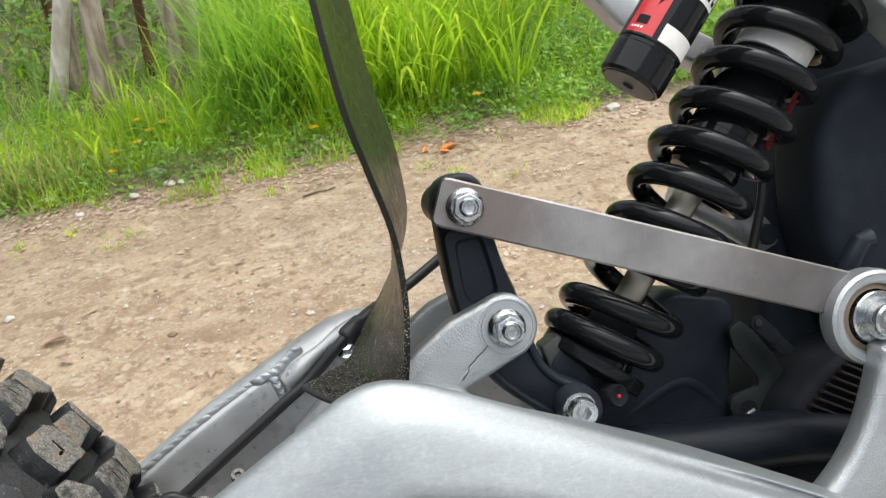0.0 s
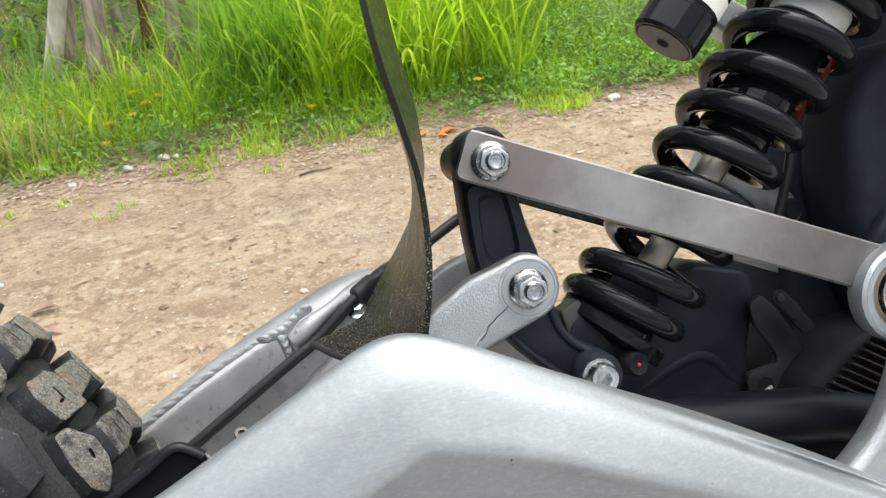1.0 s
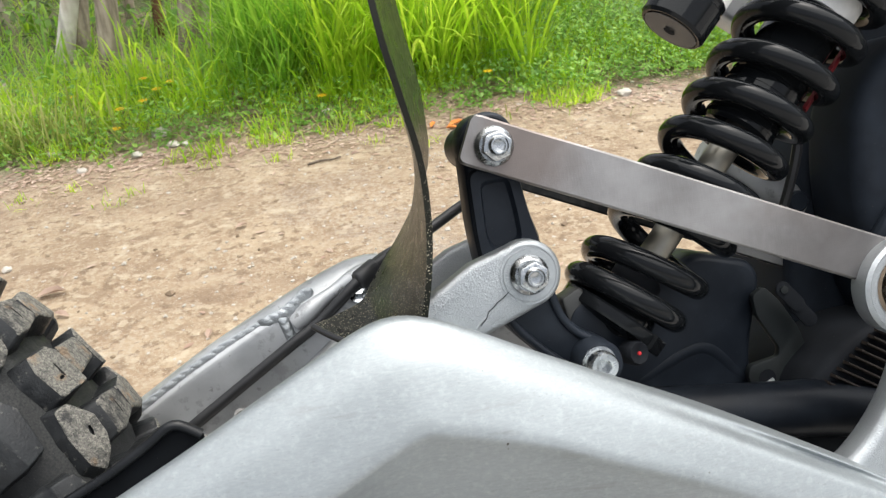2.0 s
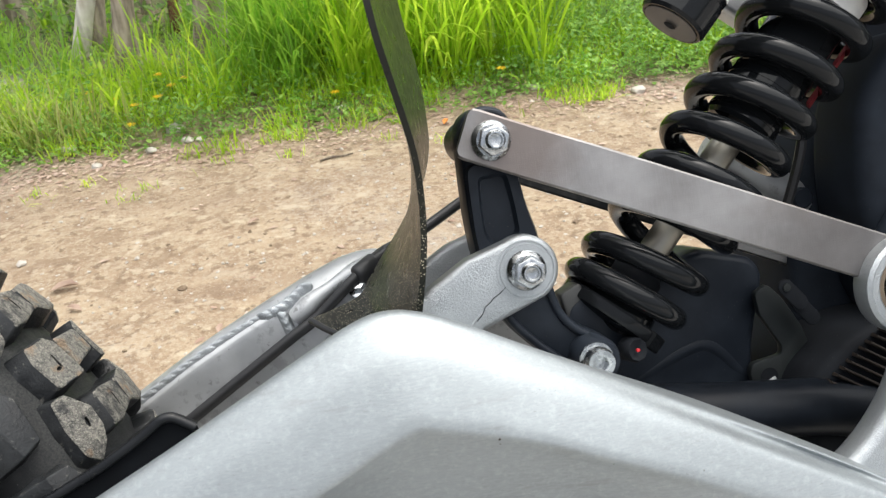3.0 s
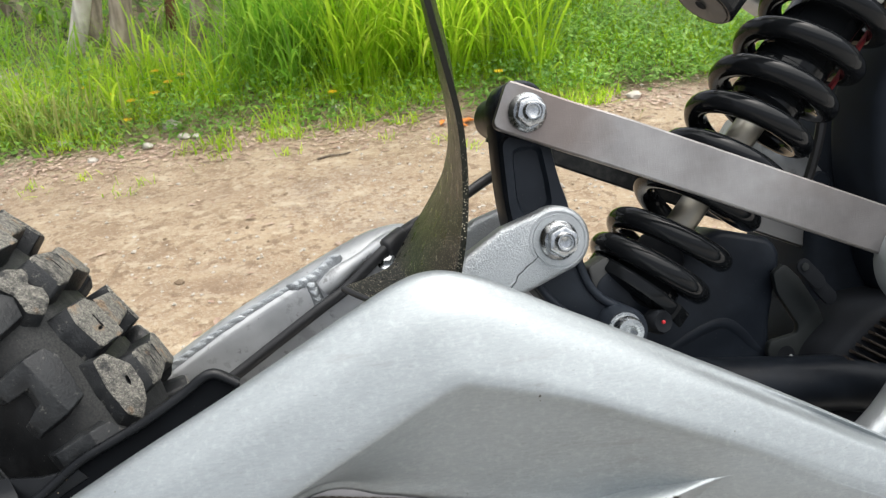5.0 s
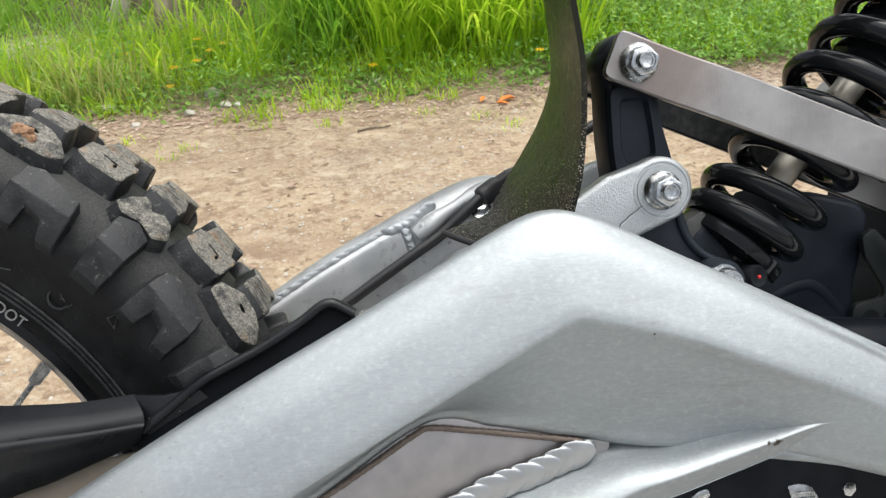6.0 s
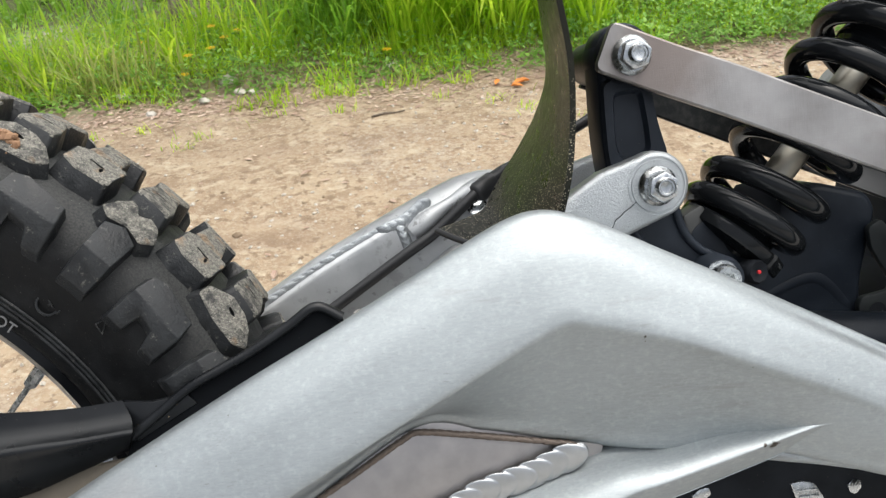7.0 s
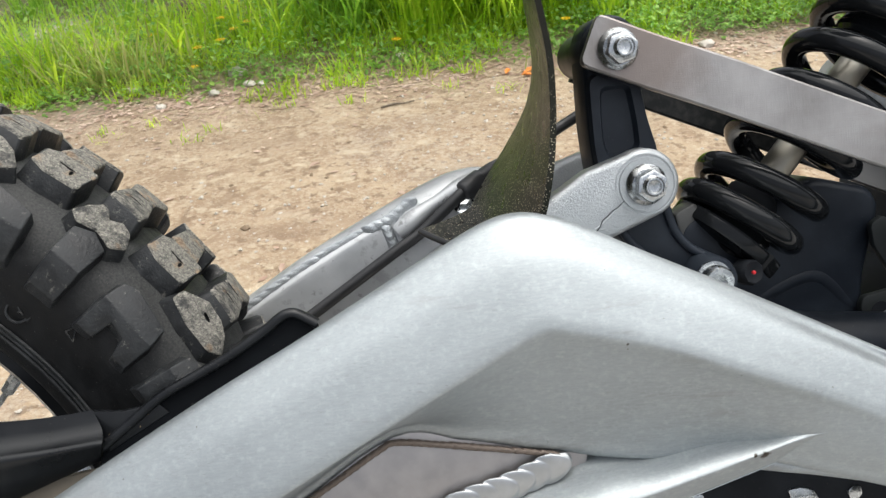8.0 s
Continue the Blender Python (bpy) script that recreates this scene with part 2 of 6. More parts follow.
def earth():
    """Pale dirt of the track, turning to dark litter-strewn soil on the verge."""
    n = Nodes("track_dirt_and_verge_soil", 0.95)
    big, mid, fine = n.noise(0.9, 5), n.noise(5.5, 7, None, 0.6), n.noise(70, 5, None, 0.65)
    crumbs = n.noise(26, 6, None, 0.65)
    rut = n.noise(3.2, 6, n.scaled((0.45, 1.4, 1.0)), 0.6)
    track = n.mix(n.ramp(mid, (0.38, 0.0), (0.62, 1.0)), (0.245, 0.172, 0.108), (0.345, 0.262, 0.172))
    track = n.mix(n.ramp(fine, (0.46, 0.0), (0.66, 0.75)), track, (0.41, 0.347, 0.25))
    track = n.mix(n.ramp(crumbs, (0.54, 0.0), (0.62, 0.85)), track, (0.165, 0.11, 0.068))
    track = n.mix(n.ramp(n.noise(9, 7, None, 0.62), (0.55, 0.0), (0.61, 0.6)), track, (0.2, 0.137, 0.085))
    track = n.mix(n.ramp(n.noise(13, 6, n.scaled((1, 1.3, 1), (0, 0, 40)), 0.6), (0.58, 0.0), (0.63, 0.6)), track, (0.46, 0.388, 0.28))
    track = n.mix(n.ramp(rut, (0.5, 0.0), (0.68, 0.5)), track, (0.2, 0.137, 0.09))
    track = n.mix(n.ramp(n.math("ADD", big, n.math("MULTIPLY", fine, 0.35)), (0.70, 0.0), (0.86, 0.5)), track, (0.34, 0.305, 0.262))
    track = n.mix(n.ramp(n.voronoi(120), (0.1, 0.6), (0.2, 0.0)), track, (0.46, 0.43, 0.35))
    soil = n.mix(n.ramp(crumbs, (0.4, 0.0), (0.6, 1.0)), (0.15, 0.112, 0.068), (0.36, 0.275, 0.185))
    soil = n.mix(n.ramp(n.math("ADD", big, n.math("MULTIPLY", n.math("SUBTRACT", n.axis(1), 3.0), 0.06)), (0.45, 0.0), (0.62, 0.85)), soil, (0.085, 0.11, 0.03))
    soil = n.mix(n.near((-1.60, 3.72, 0.0), 0.10, 0.26, 0.12, 6), soil, (0.50, 0.44, 0.35))
    # unseen near ground: made-up pale grey that brightens reflections in the swingarm
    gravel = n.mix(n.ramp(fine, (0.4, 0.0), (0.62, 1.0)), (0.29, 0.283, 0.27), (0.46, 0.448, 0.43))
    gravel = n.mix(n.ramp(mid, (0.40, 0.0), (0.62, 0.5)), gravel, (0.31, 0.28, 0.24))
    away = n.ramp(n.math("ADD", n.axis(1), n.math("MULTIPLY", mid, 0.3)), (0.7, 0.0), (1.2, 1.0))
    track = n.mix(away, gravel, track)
    edge = n.math("ADD", n.axis(1), n.math("MULTIPLY", n.math("SUBTRACT", n.noise(2.6, 5), 0.5), 0.5))
    n.link(n.mix(n.ramp(n.math("DIVIDE", edge, 5.0), (0.495, 0.0), (0.55, 1.0)), track, soil), "Base Color")
    n.bump(n.math("ADD", n.math("MULTIPLY", fine, 0.5), crumbs), 0.65, 0.016)
    return n.mat


def leafy(name, a, b, trans=0.35, rough=0.45):
    n = Nodes(name, rough)
    v = n.island()
    c = n.mix(v, a, b)
    c = n.mix(n.ramp(n.noise(25, 3), (0.4, 0.0), (0.7, 0.4)), c, tuple(x * 0.6 for x in a))
    c = n.mix(n.ramp(n.noise(2.6, 3), (0.42, 0.5), (0.58, 0.0)), c, tuple(x * 0.6 for x in a))
    n.link(c, "Base Color")
    tr = n.t.nodes.new("ShaderNodeBsdfTranslucent")
    n.t.links.new(c, tr.inputs[0])
    ms = n.t.nodes.new("ShaderNodeMixShader")
    ms.inputs[0].default_value = trans
    n.t.links.new(n.bsdf.outputs[0], ms.inputs[1])
    n.t.links.new(tr.outputs[0], ms.inputs[2])
    n.t.links.new(ms.outputs[0], n.t.nodes["Material Output"].inputs[0])
    return n.mat


def bark(name, a, b, scale=1.0):
    n = Nodes(name, 0.9)
    s = n.noise(1.0, 5, n.scaled((26 * scale, 26 * scale, 3.5)))
    p = n.noise(5, 4)
    c = n.mix(n.ramp(n.math("ADD", n.math("MULTIPLY", s, 0.6), n.math("MULTIPLY", p, 0.4)), (0.42, 0.0), (0.58, 1.0)), a, b)
    n.link(n.mix(n.ramp(n.noise(11, 5, n.scaled((1, 1, 0.35))), (0.52, 0.0), (0.64, 0.7)), c, tuple(x * 0.55 for x in a)), "Base Color")
    n.bump(s, 0.6, 0.015)
    return n.mat


ALU = brushed_aluminium()
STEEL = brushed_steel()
SHADED = shaded_steel()
CAST = cast_aluminium("silver_cast_aluminium", (0.456, 0.48, 0.493))
DUSTY = dirty_aluminium()
ZINC = zinc()
GLOSS = gloss_black()
SATIN = satin_black()
PLASTIC = satin_black("black_moulded_plastic", 0.0115, 0.42, 0.22, 1.1)
DEEP = satin_black("dull_black_plastic", 0.0115, 0.7, 0.08, 0.45)
BLACKBOX = satin_black("matt_black_case", 0.0105, 0.7, 0.12)
GUARDS = satin_black("glossy_black_guard_plastic", 0.0045, 0.30, 0.30, 0.4)
INNER = satin_black("soot_black_plastic", 0.0035, 0.6, 0.06, 0.6)
TUBE = satin_black("black_painted_tube", 0.006, 0.36, 0.13)
RUBBER = tyre_rubber()
CARCASS = tyre_carcass()
TREAD = worn_tread()
FLAP = flap_rubber()
HOSE = plain("black_hose_rubber", (0.02, 0.02, 0.021), 0.4)
CHROME = plain("worn_chrome", (0.40, 0.375, 0.32), 0.42, 1.0)
WHITE = plain("white_print", (0.75, 0.74, 0.71), 0.45)
RED = plain("red_print", (0.48, 0.012, 0.018), 0.4, 0.0, 0.3)
DIMCAP = plain("dull_grey_steel", (0.075, 0.075, 0.072), 0.45, 0.6)
DARKRED = plain("dull_red_paint", (0.17, 0.008, 0.012), 0.45)
MUD = plain("mud_coated_plate", (0.17, 0.145, 0.115), 0.9)
GREYCAP = plain("grey_anodised_metal", (0.16, 0.155, 0.15), 0.5, 0.6)
DARKMETAL = plain("dark_grey_steel", (0.013, 0.0165, 0.017), 0.6, 0.0)
RUST = plain("heat_browned_steel", (0.020, 0.014, 0.010), 0.75, 0.0)
STAIN = plain("brown_stained_metal", (0.2, 0.155, 0.11), 0.6, 0.4)
GREY_LETTER = plain("grey_raised_rubber", (0.17, 0.17, 0.17), 0.7)
SEAM = plain("brown_stained_seam", (0.15, 0.12, 0.1), 0.5, 0.6)
GUSSET = plain("dull_warm_aluminium", (0.4, 0.38, 0.372), 0.45, 1.0)
WELD = plain("bright_weld_metal", (0.50, 0.51, 0.515), 0.36, 1.0)
EARTH = earth()


# ---- mesh helpers ----
def part(name, bm, material, parent=None, label="", smooth=38, kind="", flip=False):
    """Link a bmesh as one mesh object under a thing or under a part."""
    if flip:
        bmesh.ops.recalc_face_normals(bm, faces=bm.faces[:])
    me = bpy.data.meshes.new(name)
    bm.to_mesh(me)
    bm.free()
    me.materials.append(material)
    if smooth:
        me.polygons.foreach_set("use_smooth", [True] * len(me.polygons))
        me.set_sharp_from_angle(angle=radians(smooth))
    ob = new(name, me)
    if parent:
        ob.parent = parent
    if label:
        ob["label"] = label
    if kind:
        ob["kind"] = kind
    return ob


def catmull(pts, n=6, closed=False):
    """A smooth run of points through pts."""
    pts = [Vector(p) for p in pts]
    m = len(pts)
    out = []
    for i in range(m if closed else m - 1):
        if closed:
            a, b, c, d = (pts[(i + k) % m] for k in (-1, 0, 1, 2))
        else:
            a, b, c, d = pts[max(i - 1, 0)], pts[i], pts[i + 1], pts[min(i + 2, m - 1)]
        for k in range(n):
            t = k / n
            out.append(0.5 * (2 * b + (c - a) * t + (2 * a - 5 * b + 4 * c - d) * t * t + (3 * b - a - 3 * c + d) * t ** 3))
    if not closed:
        out.append(pts[-1])
    return out


def fillet(pts, r, n=4):
    """A closed outline with its corners rounded."""
    out, m = [], len(pts)
    for i in range(m):
        p, a, b = Vector(pts[i]), Vector(pts[i - 1]), Vector(pts[(i + 1) % m])
        u, v = (a - p), (b - p)
        k = min(r, u.length * 0.45, v.length * 0.45)
        s, e = p + u.normalized() * k, p + v.normalized() * k
        for j in range(n + 1):
            t = j / n
            out.append((1 - t) ** 2 * s + 2 * t * (1 - t) * p + t * t * e)
    return out


def prism(outline, y0, y1, bevel=0.0, segs=2, bm=None):
    """An outline in x and z, pushed through from y0 to y1 with rounded rims."""
    own = bm is None
    bm = bm or bmesh.new()
    pts = [(p[0], p[1]) for p in outline]
    area = sum(a[0] * b[1] - b[0] * a[1] for a, b in zip(pts, pts[1:] + pts[:1]))
    if area < 0:
        pts.reverse()
    rings = []
    lo, hi = min(y0, y1), max(y0, y1)
    b = bevel
    cx = sum(p[0] for p in pts) / len(pts)
    cz = sum(p[1] for p in pts) / len(pts)

    def inset(d):
        res, m = [], len(pts)
        for i in range(m):
            p, a, c = Vector(pts[i]), Vector(pts[i - 1]), Vector(pts[(i + 1) % m])
            u, v = (p - a).normalized(), (c - p).normalized()
            nn = Vector((-u.y - v.y, u.x + v.x))
            if nn.length < 1e-6:
                nn = Vector((-u.y, u.x))
            nn.normalize()
            cosv = max(0.45, nn.dot(Vector((-u.y, u.x))))
            res.append(p + nn * d / cosv)
        return res

    steps = []
    if b > 0:
        for k in range(segs + 1):
            t = k / segs * math.pi / 2
            steps.append((b * (1 - math.sin(t)), lo + b * (1 - math.cos(t))))
        for k in range(segs, -1, -1):
            t = k / segs * math.pi / 2
            steps.append((b * (1 - math.sin(t)), hi - b * (1 - math.cos(t))))
    else:
        steps = [(0, lo), (0, hi)]
    for d, y in steps:
        rings.append([bm.verts.new((q.x, y, q.y)) for q in inset(d)])
    m = len(pts)
    for r0, r1 in zip(rings, rings[1:]):
        for i in range(m):
            bm.faces.new((r0[i], r0[(i + 1) % m], r1[(i + 1) % m], r1[i]))
    bm.faces.new(list(rings[0]))
    bm.faces.new(list(reversed(rings[-1])))
    bmesh.ops.recalc_face_normals(bm, faces=bm.faces[:])
    return bm


def loft(rings, closed=True, caps=True, bm=None):
    """Skin a run of rings of equal length."""
    bm = bm or bmesh.new()
    vr = [[bm.verts.new(p) for p in r] for r in rings]
    m = len(vr[0])
    for a, b in zip(vr, vr[1:]):
        for i in range(m if closed else m - 1):
            bm.faces.new((a[i], a[(i + 1) % m], b[(i + 1) % m], b[i]))
    if caps and closed:
        bm.faces.new(vr[0])
        bm.faces.new(list(reversed(vr[-1])))
    bmesh.ops.recalc_face_normals(bm, faces=bm.faces[:])
    return bm


def sweep(points, radius, sides=12, bm=None, flat=1.0, caps=True):
    """A tube along points; radius is a number or a function of the run from 0 to 1."""
    pts = [Vector(p) for p in points]
    rings, up = [], None
    for i, p in enumerate(pts):
        d = (pts[min(i + 1, len(pts) - 1)] - pts[max(i - 1, 0)]).normalized()
        if up is None:
            up = d.orthogonal().normalized()
        up = (up - d * up.dot(d)).normalized()
        side = d.cross(up)
        r = radius(i / (len(pts) - 1)) if callable(radius) else radius
        rings.append([p + (up * math.cos(a) + side * math.sin(a) * flat) * r for a in (2 * math.pi * k / sides for k in range(sides))])
    return loft(rings, True, caps, bm)


def lathe(profile, origin, axis, sides=32, bm=None, caps=True):
    """Turn a profile of (radius, height) round an axis."""
    o, ax = Vector(origin), Vector(axis).normalized()
    u = ax.orthogonal().normalized()
    v = ax.cross(u)
    rings = []
    for r, h in profile:
        rings.append([o + ax * h + (u * math.cos(a) + v * math.sin(a)) * max(r, 1e-5) for a in (2 * math.pi * k / sides for k in range(sides))])
    return loft(rings, True, caps, bm)


def circle(cx, cz, r, n=24, a0=0.0, a1=360.0):
    return [(cx + r * math.cos(radians(a0 + (a1 - a0) * k / n)), cz + r * math.sin(radians(a0 + (a1 - a0) * k / n))) for k in range(n + (a1 - a0 < 360))]


def hull_of_circles(list_of, n=20):
    """The outline round some circles (x, z, r)."""
    pts = sorted({(round(x + r * math.cos(2 * math.pi * k / n), 5), round(z + r * math.sin(2 * math.pi * k / n), 5)) for x, z, r in list_of for k in range(n)})

    def half(seq):
        out = []
        for p in seq:
            while len(out) > 1 and (out[-1][0] - out[-2][0]) * (p[1] - out[-2][1]) - (out[-1][1] - out[-2][1]) * (p[0] - out[-2][0]) <= 0:
                out.pop()
            out.append(p)
        return out[:-1]
    return half(pts) + half(pts[::-1])


def flange_nut(x, y, z, parent, size=1.0, turn=10.0, axis=(0, -1, 0)):
    """A zinc flange nut on a face at y, with the bolt's end standing out of it."""
    s = size
    bm = lathe([(0.0105 * s, 0), (0.0109 * s, 0.0006), (0.0109 * s, 0.0016 * s), (0.0103 * s, 0.0026 * s), (0.0085 * s, 0.0042 * s)], (x, y, z), axis, 36)
    hexa = [(x + 0.0087 * s * math.cos(radians(turn + 60 * k)), z + 0.0087 * s * math.sin(radians(turn + 60 * k))) for k in range(6)]
    prism(fillet(hexa, 0.0012, 2), y - 0.0115 * s, y - 0.002, 0.0012 * s, 2, bm)
    nut = part("flange_nut", bm, ZINC, parent, "zinc-plated hexagon flange nut", 30)
    bm = lathe([(0.0050 * s, 0.0), (0.0050 * s, 0.0136 * s), (0.0043 * s, 0.0145 * s), (0.0036 * s, 0.0145 * s), (0.0030 * s, 0.0135 * s), (0.0, 0.013 * s)], (x, y, z), axis, 24)
    for k in range(4):
        lathe([(0.0050 * s, (0.0116 + 0.0006 * k) * s), (0.0053 * s, (0.0119 + 0.0006 * k) * s), (0.0050 * s, (0.0122 + 0.0006 * k) * s)], (x, y, z), axis, 24, bm, False)
    part("bolt_end", bm, ZINC, parent, "dimpled threaded bolt end", 30)
    return nut


def socket_screw(x, y, z, parent, r=0.0098, deep=0.011, axis=(0, -1, 0), material=None):
    """A round-headed screw with a hexagon socket."""
    o = Vector((x, y, z))
    bm = lathe([(r, 0), (r, deep * 0.82), (r * 0.9, deep), (r * 0.62, deep)], o, axis, 32, None, False)
    ax = Vector(axis).normalized()
    u = ax.orthogonal().normalized()
    v = ax.cross(u)
    rim = [o + ax * deep + (u * math.cos(a) + v * math.sin(a)) * r * 0.62 for a in (2 * math.pi * k / 30 for k in range(30))]
    hexr = []
    for k in range(30):
        a = 2 * math.pi * k / 30
        rad = r * 0.5 * math.cos(math.pi / 6) / math.cos((a % (math.pi / 3)) - math.pi / 6)
        hexr.append((u * math.cos(a) + v * math.sin(a)) * rad)
    loft([rim, [o + ax * deep * 0.97 + q for q in hexr], [o + ax * deep * 0.4 + q for q in hexr], [o + ax * deep * 0.38 + q * 0.02 for q in hexr]], True, False, bm)
    bmesh.ops.recalc_face_normals(bm, faces=bm.faces[:])
    return part("socket_screw", bm, material or ZINC, parent, "zinc-plated hexagon socket screw", 30)


def strew(name, verts, faces, material, label, category, smooth=True):
    """One object for what nobody could count."""
    me = bpy.data.meshes.new(name)
    me.from_pydata(verts, [], faces)
    me.materials.append(material)
    if smooth:
        me.polygons.foreach_set("use_smooth", [True] * len(me.polygons))
    return tagged(new(name, me), label, category, "", "stuff")


# ---- ground: a dirt track, its verge, and the earth bank the motorcycle stands on ----
BANK = 0.387


def ground_height(x, y):
    """The bank under the motorcycle, gentle ruts in the track, and a verge that rises a little."""
    t = min(max((y - 0.10) / 0.25, 0.0), 1.0)
    bank = BANK * (1 - t * t * (3 - 2 * t))
    h = 0.0
    if y > 0.36:
        k = min((y - 0.36) / 0.5, 1.0)
        h += k * 0.012 * noise.noise((x * 2.2, y * 3.5, 0.3)) + k * 0.006 * noise.noise((x * 9, y * 13, 1.7))
        v = min(max((y - 2.45) / 0.5, 0.0), 1.0)
        h += v * 0.03 * noise.noise((x * 1.7, y * 1.7, 5.0))
    elif y < 0.1:
        far = min(max((-y - 3) / 6, 0.0), 1.0)
        h += far * 0.05 * noise.noise((x * 0.6, y * 0.6, 9.0))
    return bank + h


def axis_steps(fine_lo, fine_hi, step, reach):
    a = list(np.arange(fine_lo, fine_hi + step / 2, step))
    d, lo, hi = step, fine_lo, fine_hi
    while hi < reach:
        d *= 1.35
        lo, hi = lo - d, hi + d
        a = [lo] + a + [hi]
    return a


gx, gy = axis_steps(-2.2, 2.2, 0.055, 420), axis_steps(-0.4, 4.6, 0.055, 420)
gv = [(x, y, ground_height(x, y)) for y in gy for x in gx]
gw = len(gx)
gf = [(j * gw + i, j * gw + i + 1, (j + 1) * gw + i + 1, (j + 1) * gw + i) for j in range(len(gy) - 1) for i in range(gw - 1)]
gm = bpy.data.meshes.new("ground")
gm.from_pydata(gv, [], gf)
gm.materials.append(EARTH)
gm.polygons.foreach_set("use_smooth", [True] * len(gm.polygons))
tagged(new("ground", gm), "pale dusty dirt track with a dark leaf-strewn grassy verge", "ground", "", "structure")


# ---- the verge: grass, weeds, litter, stones ----
GRASS = leafy("tall_grass_blades", (0.36, 0.62, 0.022), (0.78, 0.93, 0.10), 0.62, 0.4)
DEEPGRASS = leafy("deep_green_grass_blades", (0.26, 0.54, 0.05), (0.60, 0.84, 0.12), 0.60, 0.35)
UNDER = leafy("dark_undergrowth_leaves", (0.05, 0.10, 0.022), (0.26, 0.40, 0.07), 0.45, 0.5)
DRY = leafy("dry_grass_blades", (0.44, 0.42, 0.14), (0.36, 0.52, 0.09), 0.45, 0.6)
WEED = leafy("low_weed_leaves", (0.15, 0.35, 0.045), (0.42, 0.64, 0.13), 0.5, 0.4)
LITTER = leafy("dead_leaves", (0.36, 0.235, 0.17), (0.66, 0.52, 0.42), 0.2, 0.85)
CLAY = leafy("dried_orange_clay", (0.30, 0.165, 0.09), (0.46, 0.29, 0.175), 0.0, 0.95)
ORANGE = leafy("orange_dead_leaf", (0.75, 0.24, 0.035), (0.85, 0.32, 0.06), 0.15, 0.7)
PETAL = leafy("yellow_petals", (0.9, 0.55, 0.01), (0.95, 0.64, 0.02), 0.3, 0.5)
CLOD = leafy("crumbled_earth", (0.2, 0.14, 0.09), (0.36, 0.28, 0.19), 0.0, 0.95)
PEBBLE = plain("grey_gravel", (0.46, 0.42, 0.36), 0.9)
PALE = plain("pale_quartz_stone", (0.5, 0.46, 0.4), 0.9)


def blade(verts, faces, root, az, lean, length, width, droop, segs=6, keel=0.15):
    """One long leaf that rises, leans over and droops."""
    x, y, z = root
    dx, dy = math.cos(az), math.sin(az)
    px, py = -dy, dx
    base = len(verts)
    a, step = lean, length / segs
    for i in range(segs + 1):
        t = i / segs
        w = width * (0.55 + 0.9 * t) * (1 - t) ** 0.6 if t < 1 else 0.0
        w = min(w, width * 0.5)
        if i < segs:
            k = w * keel
            verts.append((x + px * w - dx * k, y + py * w - dy * k, z + k))
            verts.append((x - px * w - dx * k, y - py * w - dy * k, z + k))
        else:
            verts.append((x, y, z))
        x, y, z = x + dx * math.sin(a) * step, y + dy * math.sin(a) * step, z + math.cos(a) * step
        a += droop / segs * (0.4 + 1.4 * t)
    for i in range(segs - 1):
        b = base + 2 * i
        faces.append((b, b + 1, b + 3, b + 2))
    faces.append((base + 2 * segs - 2, base + 2 * segs - 1, base + 2 * segs))


def leaf(verts, faces, at, az, tilt, length, width, curl=0.15):
    """One small broad leaf."""
    ca, sa = math.cos(az), math.sin(az)
    ct, st = math.cos(tilt), math.sin(tilt)
    base = len(verts)
    for u, v, c in ((0, 0, 0), (0.35, 0.5, curl), (0.35, -0.5, curl), (0.4, 0, 0), (0.75, 0.36, curl), (0.75, -0.36, curl), (1, 0, -curl * 0.5)):
        lx, ly, lz = u * length, v * width, c * width
        hx, hz = lx * ct - lz * st, lx * st + lz * ct
        verts.append((at[0] + hx * ca - ly * sa, at[1] + hx * sa + ly * ca, at[2] + hz))
    faces += [(base, base + 3, base + 1), (base, base + 2, base + 3), (base + 1, base + 3, base + 4), (base + 2, base + 5, base + 3), (base + 3, base + 6, base + 4), (base + 3, base + 5, base + 6)]


rng = random.Random(7)


def stand(v, f, tufts):
    """Blades fanning out of each tuft: a few broad ones among many fine ones; a patch of sand stays bare."""
    for x, y, tall, count in tufts:
        if math.hypot(x + 1.60, (y - 3.60) * 0.6) < 0.24:
            continue
        for _ in range(count):
            r = abs(rng.gauss(0, 0.07))
            az = rng.uniform(0, 2 * math.pi)
            px, py = x + r * math.cos(az), y + r * math.sin(az)
            wide = rng.uniform(0.008, 0.014) if rng.random() < 0.3 else rng.uniform(0.003, 0.008)
            blade(v, f, (px, py, ground_height(px, py) - 0.01), az + rng.gauss(0, 0.5), abs(rng.gauss(0.14, 0.22)), tall * rng.uniform(0.3, 1.2), wide, rng.uniform(0.15, 2.3))


